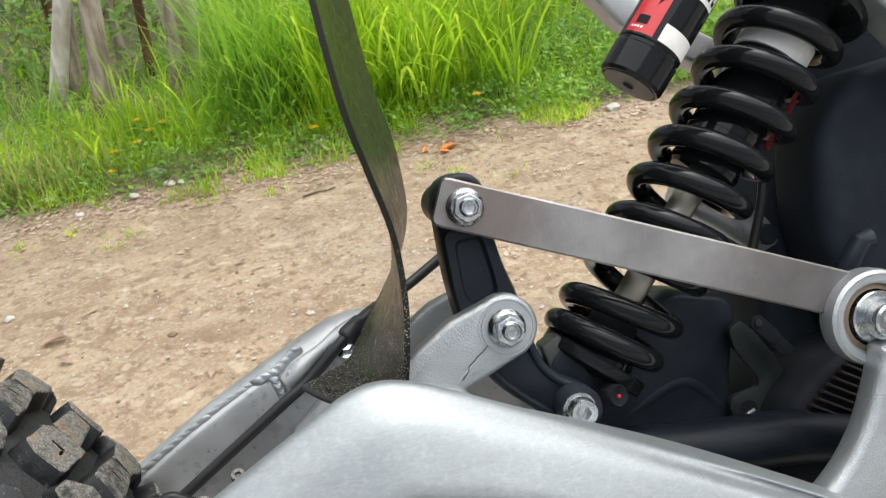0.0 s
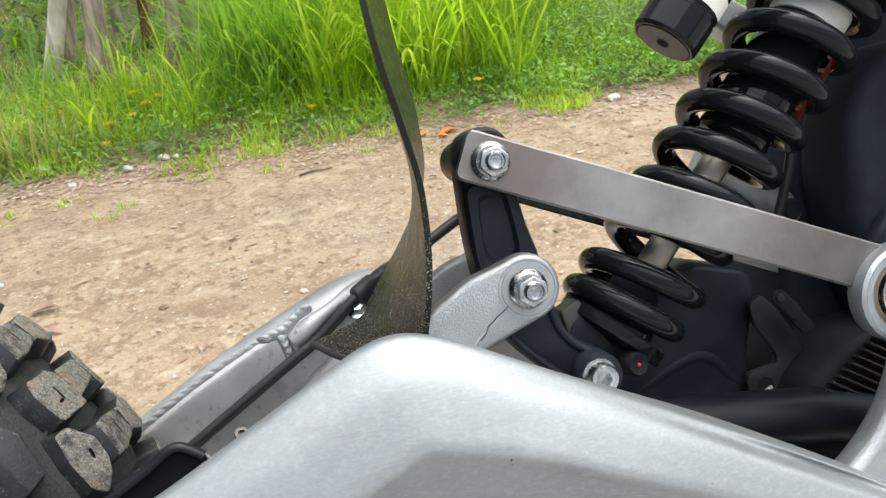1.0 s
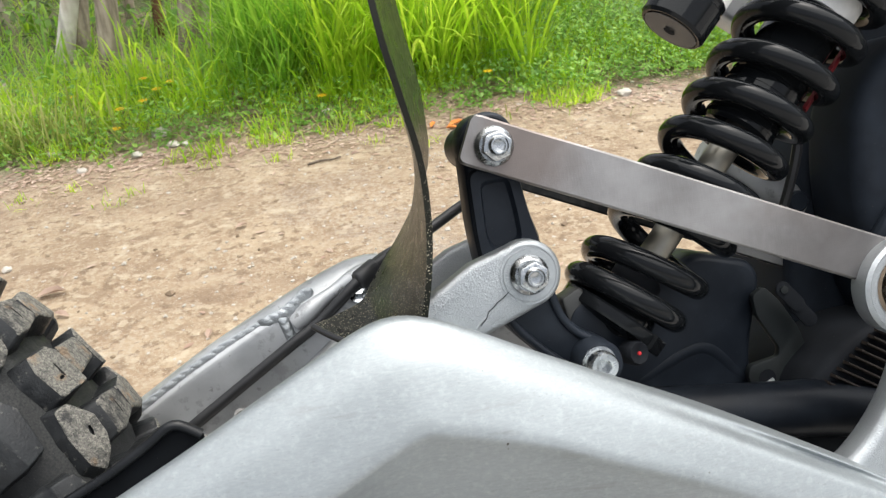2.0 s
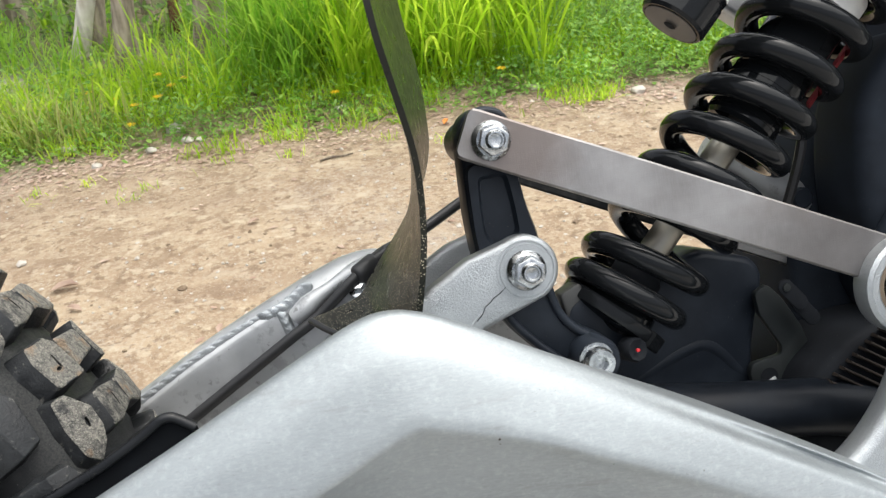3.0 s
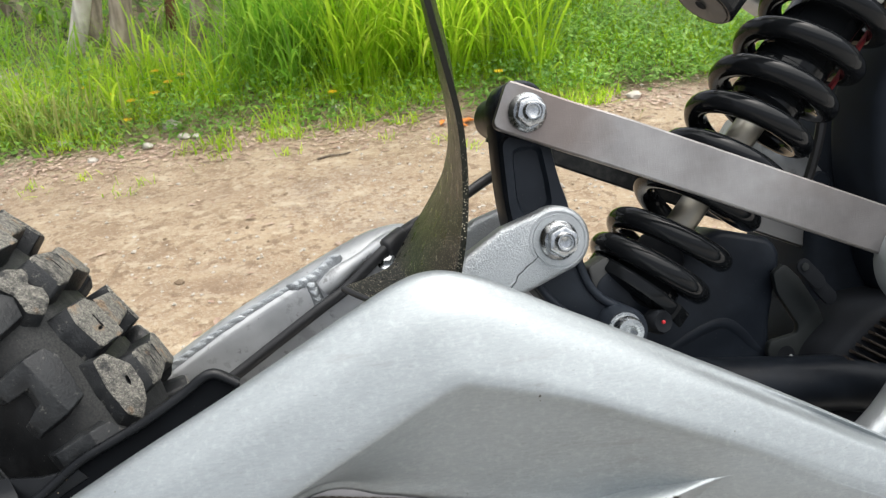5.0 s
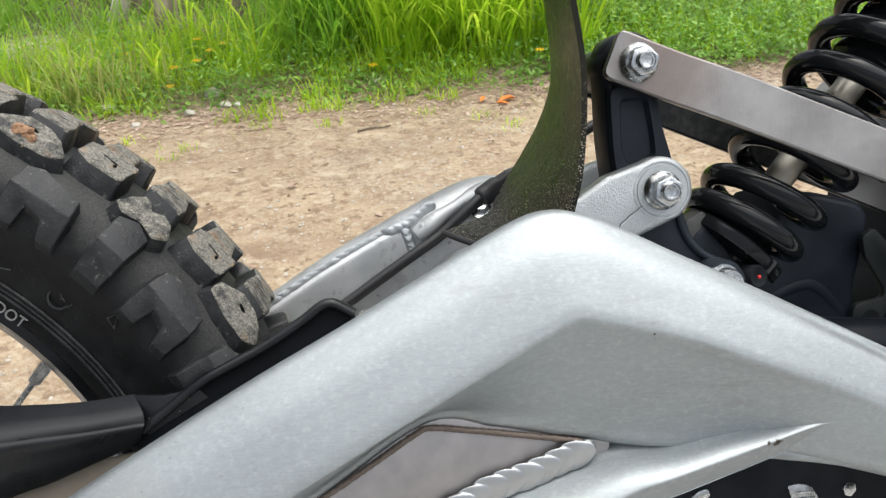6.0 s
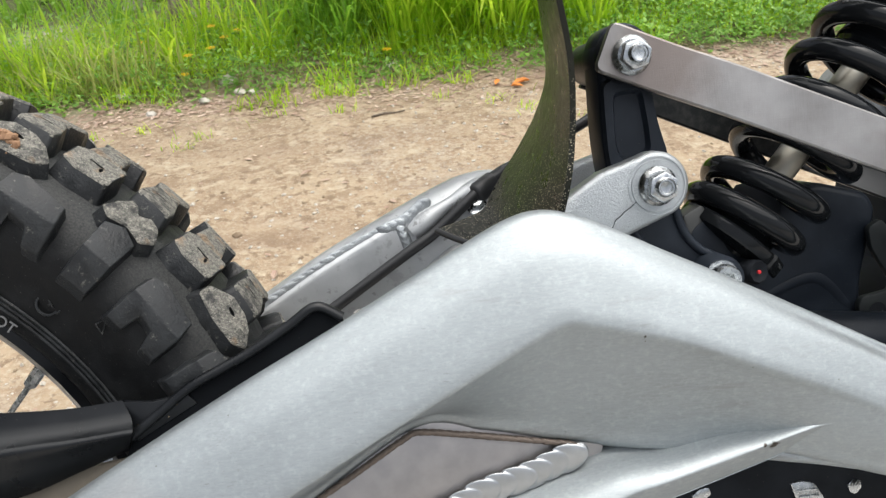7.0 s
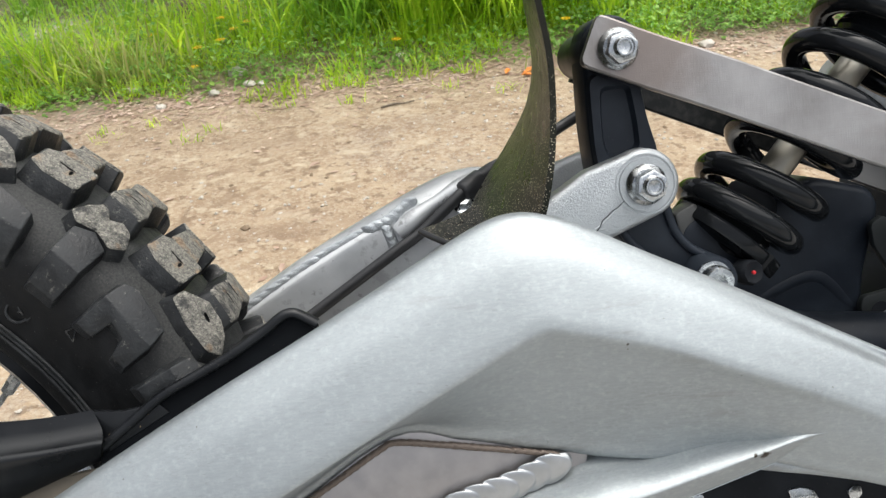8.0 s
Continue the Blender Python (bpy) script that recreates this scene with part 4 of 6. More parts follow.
# swingarm: crest, ridge and valley of the pressed upper beam
BEAM = (
    ((-0.520, -0.262), (-0.500, -0.300), (-0.490, -0.320), -0.112),
    ((-0.400, -0.2300), (-0.375, -0.2720), (-0.362, -0.290), -0.112),
    ((-0.3028, -0.1788), (-0.275, -0.2210), (-0.262, -0.2345), -0.110),
    ((-0.2280, -0.1408), (-0.2050, -0.1862), (-0.1980, -0.1990), -0.107),
    ((-0.1728, -0.1150), (-0.1520, -0.1600), (-0.1400, -0.1672), -0.106),
    ((-0.1170, -0.0875), (-0.1050, -0.1375), (-0.1080, -0.1725), -0.107),
    ((-0.0892, -0.0745), (-0.0840, -0.1276), (-0.0900, -0.1768), -0.108),
    ((-0.0728, -0.0708), (-0.0665, -0.1212), (-0.0760, -0.1802), -0.109),
    ((-0.0570, -0.0736), (-0.0540, -0.1240), (-0.0600, -0.1836), -0.110),
    ((-0.0359, -0.0832), (-0.0370, -0.1290), (-0.0400, -0.1890), -0.111),
    ((-0.0093, -0.0980), (-0.0140, -0.1366), (-0.0150, -0.1940), -0.112),
    ((0.0304, -0.1195), (0.0215, -0.1525), (0.0200, -0.1960), -0.114),
    ((0.0853, -0.1505), (0.0700, -0.1750), (0.0670, -0.2095), -0.1215),
    ((0.1435, -0.1840), (0.1280, -0.2060), (0.1180, -0.2285), -0.1215),
    ((0.1950, -0.2150), (0.1850, -0.2330), (0.1780, -0.2520), -0.117),
)


def beam_section(b, c, d, yd, groove, drop, soft):
    """Top, upper face, ridge and hollow lower face; where soft the ridge dies away into one round face."""
    b, c, d = Vector(b), Vector(c), Vector(d)
    at = lambda p, y: Vector((p[0], y, p[1]))
    mix = lambda y, z: y + (z - y) * soft
    return [
        at(b + Vector((0, -0.012 - 0.028 * drop)), -0.062), at(b + Vector((0, -0.002 - 0.016 * drop)), -0.067), at(b + Vector((0, -0.004 * drop)), -0.092), at(b, -0.108),
        at(b.lerp(c, 0.12), -0.1160 + groove), at(b.lerp(c, 0.24), -0.1210 + groove * 0.1), at(b.lerp(c, 0.42), mix(-0.1258, -0.1240)), at(b.lerp(c, 0.8), mix(-0.1322, -0.1284)), at(b.lerp(c, 0.93), mix(-0.1338, -0.1294)),
        at(c, mix(-0.1340, -0.1298)), at(c.lerp(d, 0.06), mix(-0.1326, -0.1300)), at(c.lerp(d, 0.14), mix(-0.1302, -0.1301)), at(c.lerp(d, 0.5), mix((yd - 0.1302) / 2, -0.1288)), at(c.lerp(d, 0.9), mix(yd, -0.1242)), at(d + Vector((0, -0.006)), yd + 0.006), at(d + Vector((0, -0.012)), -0.066)]


DROP = (1, 1, 1, 1, 1, 1, 1, 1, 1, 0.8, 0.55, 0.25, 0.0, 0.0, 0.0)
SOFT = (0, 0, 0, 0, 0, 0, 0, 0, 0, 0, 0, 0.12, 0.7, 1, 1)
swingarm = on_bike("swingarm", grid_loft([beam_section(*s, (0.0, 0.0040, 0.0090)[(i == 12) + 2 * (i == 13)], DROP[i], SOFT[i]) for i, s in enumerate(BEAM)]), ALU, "brushed bare aluminium swingarm beam", 60)

STRUT = (
    ((0.0860, -0.1868), (0.0850, -0.1900), (0.0840, -0.2010), 1.10),
    ((0.0760, -0.1852), (0.0750, -0.1885), (0.0735, -0.2000), 1.025),
    ((0.0670, -0.1845), (0.0650, -0.1883), (0.0630, -0.1998), 0.78),
    ((0.0580, -0.1852), (0.0550, -0.1898), (0.0550, -0.2010), 0.42),
    ((0.0500, -0.1868), (0.0455, -0.1918), (0.0480, -0.2030), 0.15),
    ((0.0406, -0.1886), (0.0350, -0.1940), (0.0400, -0.2062), 0.0),
    ((0.0120, -0.1922), (0.0080, -0.2005), (0.0140, -0.2132), 0.0),
    ((-0.0200, -0.1968), (-0.0200, -0.2070), (-0.0120, -0.2200), 0.0),
    ((-0.0520, -0.1995), (-0.0520, -0.2150), (-0.0450, -0.2290), 0.0),
    ((-0.1180, -0.2200), (-0.1080, -0.2420), (-0.1040, -0.2540), 0.0),
    ((-0.1900, -0.2500), (-0.1800, -0.2740), (-0.1780, -0.2820), 0.0),
    ((-0.3000, -0.2860), (-0.2900, -0.3100), (-0.2880, -0.3180), 0.0),
)


def beam_face(x, z):
    """Depth of the beam's hollow lower face at a place on its side."""
    for k, ((b0, c0, d0, y0), (b1, c1, d1, y1)) in enumerate(zip(BEAM, BEAM[1:])):
        u = (x - (c0[0] + d0[0]) / 2) / ((c1[0] + d1[0] - c0[0] - d0[0]) / 2)
        if u <= 1.0 or c1[0] > 0.18:
            zc, zd, yd = c0[1] + (c1[1] - c0[1]) * u, d0[1] + (d1[1] - d0[1]) * u, y0 + (y1 - y0) * u
            soft = SOFT[k] + (SOFT[k + 1] - SOFT[k]) * u
            w = min(max((zc - z) / (zc - zd), 0.0), 1.0)
            return -0.1340 + (yd + 0.1340) * w + soft * (0.0038 - (yd + 0.1280) * w)


def strut_section(a, b, c, flush):
    """A bright top face down to a soft edge, and a face that turns under; it runs out flush with the beam."""
    a, b, c = Vector(a), Vector(b), Vector(c)

    def at(p, y):
        return Vector((p[0], y + (beam_face(p[0], p[1]) - 0.0003 + max(flush - 1.0, 0.0) * 0.2 - y) * min(flush, 1.0), p[1]))

    return [Vector((a[0], -0.072, a[1] + 0.002)), Vector((a[0], -0.098, a[1] + 0.003)), at(a.lerp(b, 0.10), -0.1130 + (0.0045 if a[0] < 0 else 0.0)), at(a.lerp(b, 0.5), -0.1222 + (0.0015 if a[0] < 0 else 0.0)), at(a.lerp(b, 0.9), -0.1258), at(b.lerp(c, 0.10), -0.1256), at(b.lerp(c, 0.5), -0.1215), at(b.lerp(c, 0.92), -0.1165), Vector((c[0], -0.1120 + 0.010 * min(flush, 1.0), c[1])), Vector((c[0], -0.072, c[1]))]


part("lower_brace", grid_loft([strut_section(*s) for s in STRUT]), ALU, swingarm, "brushed aluminium lower brace welded to the beam", 60)
part("rolled_edge", sweep(catmull([(0.0330, -0.1060, -0.2080), (0.0450, -0.1120, -0.2088), (0.0600, -0.1150, -0.2112), (0.0800, -0.1165, -0.2162), (0.1000, -0.1165, -0.2220), (0.1200, -0.1160, -0.2290), (0.1700, -0.1120, -0.2500)], 6), 0.0036, 12), ALU, swingarm, "rounded lower edge of the beam", 60)
part("gusset_plate", prism([(-0.145, -0.166), (-0.045, -0.186), (-0.05, -0.205), (-0.12, -0.235), (-0.21, -0.275), (-0.25, -0.235)], -0.1035, -0.095, 0.001), GUSSET, swingarm, "flat recessed aluminium gusset plate")
melt(part("weld_bead", stacked([(-0.1750, -0.1065, -0.2380), (-0.1600, -0.1068, -0.2300), (-0.1137, -0.1068, -0.2095), (-0.0894, -0.1075, -0.2030), (-0.0709, -0.1080, -0.1968), (-0.0640, -0.1085, -0.1950)], 0.0156, 0.0084, 0.0013), WELD, swingarm, "bright stacked weld bead", 60), 0.0004)
melt(part("weld_lump", lumps([(-0.0650, -0.1065, -0.1945, 0.0060), (-0.0600, -0.1065, -0.1935, 0.0045)], 5.0), WELD, swingarm, "blob where the weld run ends", 60), 0.0006)
melt(part("weld_seam", stacked([(-0.205, -0.1052, -0.2075), (-0.175, -0.1050, -0.1915), (-0.1480, -0.1048, -0.1765), (-0.1388, -0.1048, -0.1735), (-0.1175, -0.1050, -0.1775), (-0.0961, -0.1055, -0.1822), (-0.0620, -0.1060, -0.1900)], 0.0034, 0.0034, 0.0015, 4), SEAM, swingarm, "thin brown-stained uneven weld seam", 60), 0.0004)

# far beam of the swingarm
FAR = ((-0.52, -0.258), (-0.40, -0.216), (-0.30, -0.1690), (-0.2355, -0.1330), (-0.1946, -0.1101), (-0.1693, -0.0975), (-0.1358, -0.0822), (-0.1021, -0.0680), (-0.0812, -0.0618), (-0.0600, -0.0622), (-0.0350, -0.0770), (0.03, -0.116), (0.10, -0.156), (0.19, -0.21))


def far_section(p):
    at = lambda dz, y: Vector((p[0], y, p[1] + dz))
    return [at(-0.075, 0.056), at(-0.03, 0.056), at(-0.0125, 0.056), at(-0.0080, 0.0572), at(-0.0025, 0.0630), at(0.0, 0.073), at(-0.0015, 0.088), at(-0.009, 0.103), at(-0.03, 0.116), at(-0.06, 0.123), at(-0.1, 0.112), at(-0.1, 0.07)]


far_beam = on_bike("swingarm", grid_loft([far_section(p) for p in FAR], 5, 3), DUSTY, "dusty welded aluminium swingarm beam on the far side", 60)


melt(part("weld_bead", stacked([(-0.2450, 0.0592, -0.1455), (-0.2304, 0.0592, -0.1365), (-0.2071, 0.0592, -0.1228), (-0.1950, 0.0592, -0.1168), (-0.1786, 0.0592, -0.1082), (-0.1623, 0.0592, -0.1006), (-0.1422, 0.0592, -0.0930)], 0.0085, 0.0070, 0.0009, 12), CAST, far_beam, "row of half-ground weld ripples", 60), 0.0004, 2)
melt(part("weld_lump", stacked([(-0.1440, 0.0590, -0.0935), (-0.1365, 0.0585, -0.0905), (-0.1290, 0.0580, -0.0880), (-0.1220, 0.0585, -0.0835), (-0.1120, 0.0590, -0.0770)], 0.0100, 0.0052, 0.0022, 5), CAST, far_beam, "smooth lump of weld at the gusset corner", 60), 0.0005, 16)
melt(part("weld_lump", stacked([(-0.1315, 0.0575, -0.0890), (-0.1300, 0.0570, -0.0940), (-0.1285, 0.0568, -0.0990), (-0.1275, 0.0566, -0.1030)], 0.0085, 0.0046, 0.0026, 9), CAST, far_beam, "run of weld down the gusset corner", 60), 0.0005, 16)
part("inner_rib", sweep(catmull([(-0.1230, 0.053, -0.0955), (-0.1110, 0.052, -0.0870), (-0.0970, 0.052, -0.0790), (-0.0820, 0.054, -0.0722), (-0.0660, 0.056, -0.0680)], 5), lambda t: 0.0056 + 0.0012 * math.sin(9 * t), 12), DUSTY, far_beam, "dull rolled inner edge", 60)
melt(part("weld_lump", lumps([(-0.1205 + 0.001 * k, 0.0570, -0.1080 - 0.0045 * k, 0.0036) for k in range(5)], 8.0), DUSTY, far_beam, "", 60), 0.0006)
part("cross_piece", prism(fillet([(-0.128, -0.128), (-0.098, -0.106), (-0.06, -0.104), (-0.045, -0.128), (-0.11, -0.165)], 0.008), 0.0, 0.057, 0.004), DUSTY, far_beam, "dusty cast cross piece between the beams")

# cast lugs that carry the rocker
LUG = fillet([(-0.088, -0.118), (-0.0462, -0.0760), (-0.0181, -0.0598)], 0.006)[3:-3] + circle(0.0100, -0.0723, 0.0192, 16, 118, -62) + [(-0.0218, -0.1040), (-0.06, -0.132)]
for y0, y1 in ((-0.0455, -0.031), (0.031, 0.0455)):
    lug = on_bike("swingarm_lug", prism(LUG, y0, y1, 0.0035, 3), CAST, "cast silver aluminium lug with a rounded end")
    if y0 < 0:
        part("machined_seat", lathe([(0.0166, -0.0005), (0.0166, 0.0004), (0.0158, 0.0004), (0.0155, -0.0004), (0.0148, -0.0004), (0.0145, 0.0007), (0.0, 0.0007)], (0.0100, -0.0455, -0.0723), (0, -1, 0), 40), CAST, lug, "", 25)
        part("crack", sweep([(-0.0025, -0.0457, -0.0800), (-0.0060, -0.0457, -0.0828), (-0.0095, -0.0457, -0.0846), (-0.0118, -0.0457, -0.0868), (-0.0150, -0.0457, -0.0888), (-0.0168, -0.0457, -0.0925), (-0.0205, -0.0457, -0.0960)], 0.00028, 5), DARKMETAL, lug, "fine dark hairline crack")
        part("mould_rib", sweep(catmull([(-0.0060, -0.0450, -0.0830), (-0.013, -0.0450, -0.0890), (-0.021, -0.0450, -0.0950), (-0.027, -0.0450, -0.1020)], 5), 0.0008, 8), CAST, lug, "fine mould line")
        flange_nut(0.0100, -0.0460, -0.0723, lug, 1.03, 22)
        part("lug_root", prism(fillet([(-0.052, -0.09), (-0.022, -0.098), (-0.01, -0.118), (-0.07, -0.13)], 0.008), -0.058, -0.03, 0.006, 3), CAST, lug)

# black rocker
ROCK = [(0.001, 0.0195), (-0.008, 0.0165), (-0.0126, 0.0100), (-0.0138, 0.0), (-0.0141, -0.0136), (-0.0143, -0.0300), (-0.0141, -0.0450), (-0.0120, -0.0680), (-0.0070, -0.0900), (0.0, -0.1060), (0.0150, -0.1230), (0.0330, -0.1385), (0.0440, -0.1430), (0.0545, -0.1410), (0.0600, -0.1330), (0.0575, -0.1235), (0.0500, -0.1175), (0.0390, -0.1100), (0.0300, -0.0970), (0.0266, -0.0760), (0.0244, -0.0590), (0.0214, -0.0496), (0.0188, -0.0377), (0.0168, -0.0244), (0.0158, -0.0100), (0.0170, 0.0060), (0.0115, 0.0162)]
ROCK = [(p.x, p.y) for p in catmull(ROCK, 3, True)]
rocker = on_bike("rocker", prism(ROCK, -0.0300, 0.0020, 0.004, 3), SATIN, "forged satin-black suspension rocker with a sunken panel")
bm = bmesh.new()
outer = [Vector((p.x, -0.0302, p.y)) for p in fillet([(-0.0139, -0.0115), (-0.0140, -0.0300), (-0.0139, -0.0520), (-0.0115, -0.0690), (0.0090, -0.0705), (0.0240, -0.0590), (0.0184, -0.0380), (0.0164, -0.0245), (0.0154, -0.0100)], 0.006)]
mid = [Vector((p.x, -0.0342, p.y)) for p in fillet([(-0.0129, -0.0125), (-0.0130, -0.0300), (-0.0128, -0.0515), (-0.0105, -0.0675), (0.0085, -0.0690), (0.0222, -0.0583), (0.0170, -0.0380), (0.0150, -0.0245), (0.0140, -0.0110)], 0.006)]
inn = [Vector((p.x, -0.0345, p.y)) for p in fillet([(-0.0078, -0.0185), (-0.0084, -0.0300), (-0.0086, -0.0480), (-0.0062, -0.0570), (0.0040, -0.0580), (0.0122, -0.0535), (0.0115, -0.0400), (0.0100, -0.0270), (0.0085, -0.0180)], 0.004)]
bot = [Vector((p.x, -0.0303, p.y)) for p in fillet([(-0.0060, -0.0208), (-0.0066, -0.0300), (-0.0068, -0.0470), (-0.0048, -0.0548), (0.0035, -0.0558), (0.0104, -0.0518), (0.0098, -0.0395), (0.0083, -0.0280), (0.0070, -0.0203)], 0.003)]
part("panel_rim", loft([outer, mid, inn, bot], True, True), SATIN, rocker, "", 50)
part("arm_rim", sweep(catmull([(-0.0090, -0.0305, -0.0750), (-0.0030, -0.0305, -0.0920), (0.0035, -0.0305, -0.1050), (0.0170, -0.0305, -0.1205), (0.0330, -0.0305, -0.1350)], 6), 0.0026, 10), SATIN, rocker, "raised forged rim")
part("arm_rim", sweep(catmull([(0.0235, -0.0305, -0.0800), (0.0285, -0.0305, -0.1000), (0.0370, -0.0305, -0.1125), (0.0480, -0.0305, -0.1195)], 6), 0.0026, 10), SATIN, rocker, "raised forged rim")
part("pivot_boss", lathe([(0.0135, 0), (0.0135, 0.034), (0.0145, 0.036), (0.0153, 0.0400), (0.0153, 0.074), (0.0143, 0.0765), (0.0, 0.0765)], (0.0006, 0.0395, 0.0010), (0, -1, 0), 36), SATIN, rocker, "round black pivot boss")
part("pivot_cap", lathe([(0.0146, 0.0), (0.0158, 0.002), (0.0160, 0.006), (0.0158, 0.011), (0.0146, 0.0125)], (0.0006, -0.0255, 0.0012), (0, -1, 0), 36), DEEP, rocker, "black rubber dust seal round the pivot")
part("lower_boss", lathe([(0.0128, 0), (0.0128, 0.095), (0.0112, 0.1), (0.0, 0.1)], (0.0445, 0.05, -0.1290), (0, -1, 0), 30), SATIN, rocker)
socket_screw(0.0420, -0.0500, -0.1275, rocker, 0.0083, 0.0105)
part("screw_washer", lathe([(0.0098, 0), (0.0098, 0.0015), (0.0, 0.0015)], (0.0420, -0.0495, -0.1275), (0, -1, 0), 30), ZINC, rocker)

# flat link arms from the rocker to the frame
LINK_E, LINK_W = Vector((0.909, -0.416)), Vector((0.416, 0.909))


def link_arm(side):
    rings = []
    for u in (-0.0158, -0.0152, -0.0138, -0.011, 0.0, 0.012, 0.022, 0.03, 0.04, 0.06, 0.09, 0.13, 0.17, 0.21, 0.245):
        w = {-0.0158: 0.0108, -0.0152: 0.0124, -0.0138: 0.0136}.get(u, 0.0140)
        bend = 0.5 - 0.5 * math.cos(math.pi * min(max((u - 0.012) / 0.05, 0.0), 1.0))
        y = side * (0.0402 + 0.0075 * bend + 0.006 * max(u - 0.06, 0.0) / 0.18)
        t, c = 0.0062, 0.0011
        ring = []
        for ww, yy in ((w, c), (w, t - c), (w - c, t), (-w + c, t), (-w, t - c), (-w, c), (-w + c, 0), (w - c, 0)):
            p = LINK_E * u + LINK_W * ww
            ring.append(Vector((p.x, y + side * yy, p.y)))
        rings.append(ring)
    return loft(rings if side < 0 else rings[4:])


for side in (-1, 1):
    # the far arm's dark length is shade put into its colour
    arm = on_bike("link_arm", link_arm(side), (STEEL, SHADED)[side > 0], ("flat brushed stainless steel link arm with softened edges", "flat steel link arm, its rear length painted dark as shade")[side > 0], 32)
    if side < 0:
        flange_nut(0.0, -0.0464, 0.0, arm, 1.0, 14)

# frame casting: the boss that takes the link arm and the leg below it
BOSS = (0.2235, -0.1125)
LEG = [(p.x, p.y) for p in catmull([(0.2060, -0.1250), (0.1995, -0.1320), (0.1940, -0.1450), (0.1858, -0.1624), (0.1788, -0.1737), (0.1700, -0.1845), (0.1598, -0.1942), (0.1450, -0.2050), (0.1250, -0.2180), (0.1250, -0.2900), (0.23, -0.2900), (0.252, -0.21), (0.262, -0.15), (0.250, -0.132)], 4, True)]
casting = on_bike("frame_casting", prism([(x + 0.013, z) for x, z in LEG], -0.0850, -0.0640, 0.006, 3), CAST, "silver cast aluminium frame leg with a round boss")
part("link_boss", lathe([(0.0275, 0.0), (0.0288, 0.002), (0.0291, 0.0100), (0.0284, 0.0140), (0.0264, 0.0158), (0.0254, 0.0150), (0.0220, 0.0150), (0.0206, 0.0138), (0.0206, 0.004), (0.0, 0.004)], (BOSS[0], -0.0530, BOSS[1]), (0, -1, 0), 48), CAST, casting, "round silver boss with a stepped rim", 25)
part("dust_ring", lathe([(0.0205, 0.0), (0.0205, 0.0085), (0.0172, 0.0095), (0.0166, 0.0)], (BOSS[0], -0.0560, BOSS[1]), (0, -1, 0), 40), STAIN, casting, "brown-stained seal ring")
part("collar", lathe([(0.0160, 0), (0.0160, 0.0110), (0.0152, 0.0120), (0.0120, 0.0120), (0.0120, 0.0165), (0.0, 0.0165)], (BOSS[0] + 0.001, -0.0560, BOSS[1]), (0, -1, 0), 36), ZINC, casting)
socket_screw(BOSS[0] + 0.001, -0.0720, BOSS[1], casting, 0.0100, 0.008)

# ---- shock absorber ----
AX = Vector((0.677, 0.0, 0.735)).normalized()
SIDE = Vector((0.735, 0.0, -0.677)).normalized()
FOOT_OF_SHOCK = Vector((0.0949, 0.0, -0.0875))


def along(s):
    return FOOT_OF_SHOCK + AX * s


shock = on_bike("shock_absorber", lathe([(0.0, 0.0985), (0.0140, 0.0985), (0.0205, 0.0995), (0.0225, 0.1020), (0.0225, 0.1100), (0.0216, 0.1106), (0.0216, 0.1118), (0.0225, 0.1124), (0.0225, 0.1190), (0.0214, 0.1196), (0.0214, 0.1215), (0.0232, 0.1225), (0.0232, 0.1330), (0.0224, 0.1336), (0.0224, 0.1352), (0.0232, 0.1358), (0.0232, 0.1500), (0.0226, 0.1515), (0.0226, 0.260), (0.0, 0.260)], along(0), AX, 40), GLOSS, "black coil-over rear shock absorber with a separate reservoir", 30)
SEEDS = (-0.0410, -0.0258, -0.0066, 0.0240, 0.0530, 0.0812, 0.1085, 0.1365, 0.1660, 0.1950, 0.2230)


COIL = 0.0331


def coil_points():
    """The spring's centre line: close at the foot, open above."""
    pts, per = [], 36
    for k in range(len(SEEDS) - 1):
        for j in range(per):
            t = j / per
            s = SEEDS[k] + (SEEDS[k + 1] - SEEDS[k]) * t
            if 0 < k < len(SEEDS) - 2:
                a, b, c, d = SEEDS[k - 1], SEEDS[k], SEEDS[k + 1], SEEDS[k + 2]
                s = 0.5 * (2 * b + (c - a) * t + (2 * a - 5 * b + 4 * c - d) * t * t + (3 * b - a - 3 * c + d) * t ** 3)
            a = 2 * math.pi * t
            pts.append(along(s) - SIDE * (COIL * math.cos(a)) + Vector((0, -COIL * math.sin(a), 0)))
    return pts


part("coil_spring", sweep(coil_points()[26:], lambda t: 0.0072 * min(1.0, 0.72 + t * 40), 18), GLOSS, shock, "thick gloss-black coil spring", 60)
part("damper_rod", lathe([(0.0092, -0.050), (0.0092, 0.101)], along(0), AX, 28), CHROME, shock, "bare chromed damper rod")
for s, r in ((0.1060, 0.0229), (0.1280, 0.0236), (0.1420, 0.0236)):
    part("thread_ring", lathe([(r - 0.002, -0.0012), (r, -0.0006), (r, 0.0006), (r - 0.002, 0.0012)], along(s), AX, 36), GLOSS, shock)
part("white_sleeve", lathe([(0.0226, 0.0), (0.0238, 0.0004), (0.0238, 0.0166), (0.0226, 0.017)], along(0.1855), AX, 40), WHITE, shock, "white printed sleeve inside the spring")
part("red_stripe", prism([(0, 0), (0.006, 0), (0.006, 0.055), (0, 0.055)], -0.001, 0.001), DARKRED, shock).matrix_local = Matrix.Translation(along(0.135) + SIDE * 0.0248 + Vector((0, -0.0095, 0))) @ Matrix.Rotation(math.atan2(AX.x, AX.z), 4, "Y") @ Matrix.Rotation(radians(48), 4, "Z")
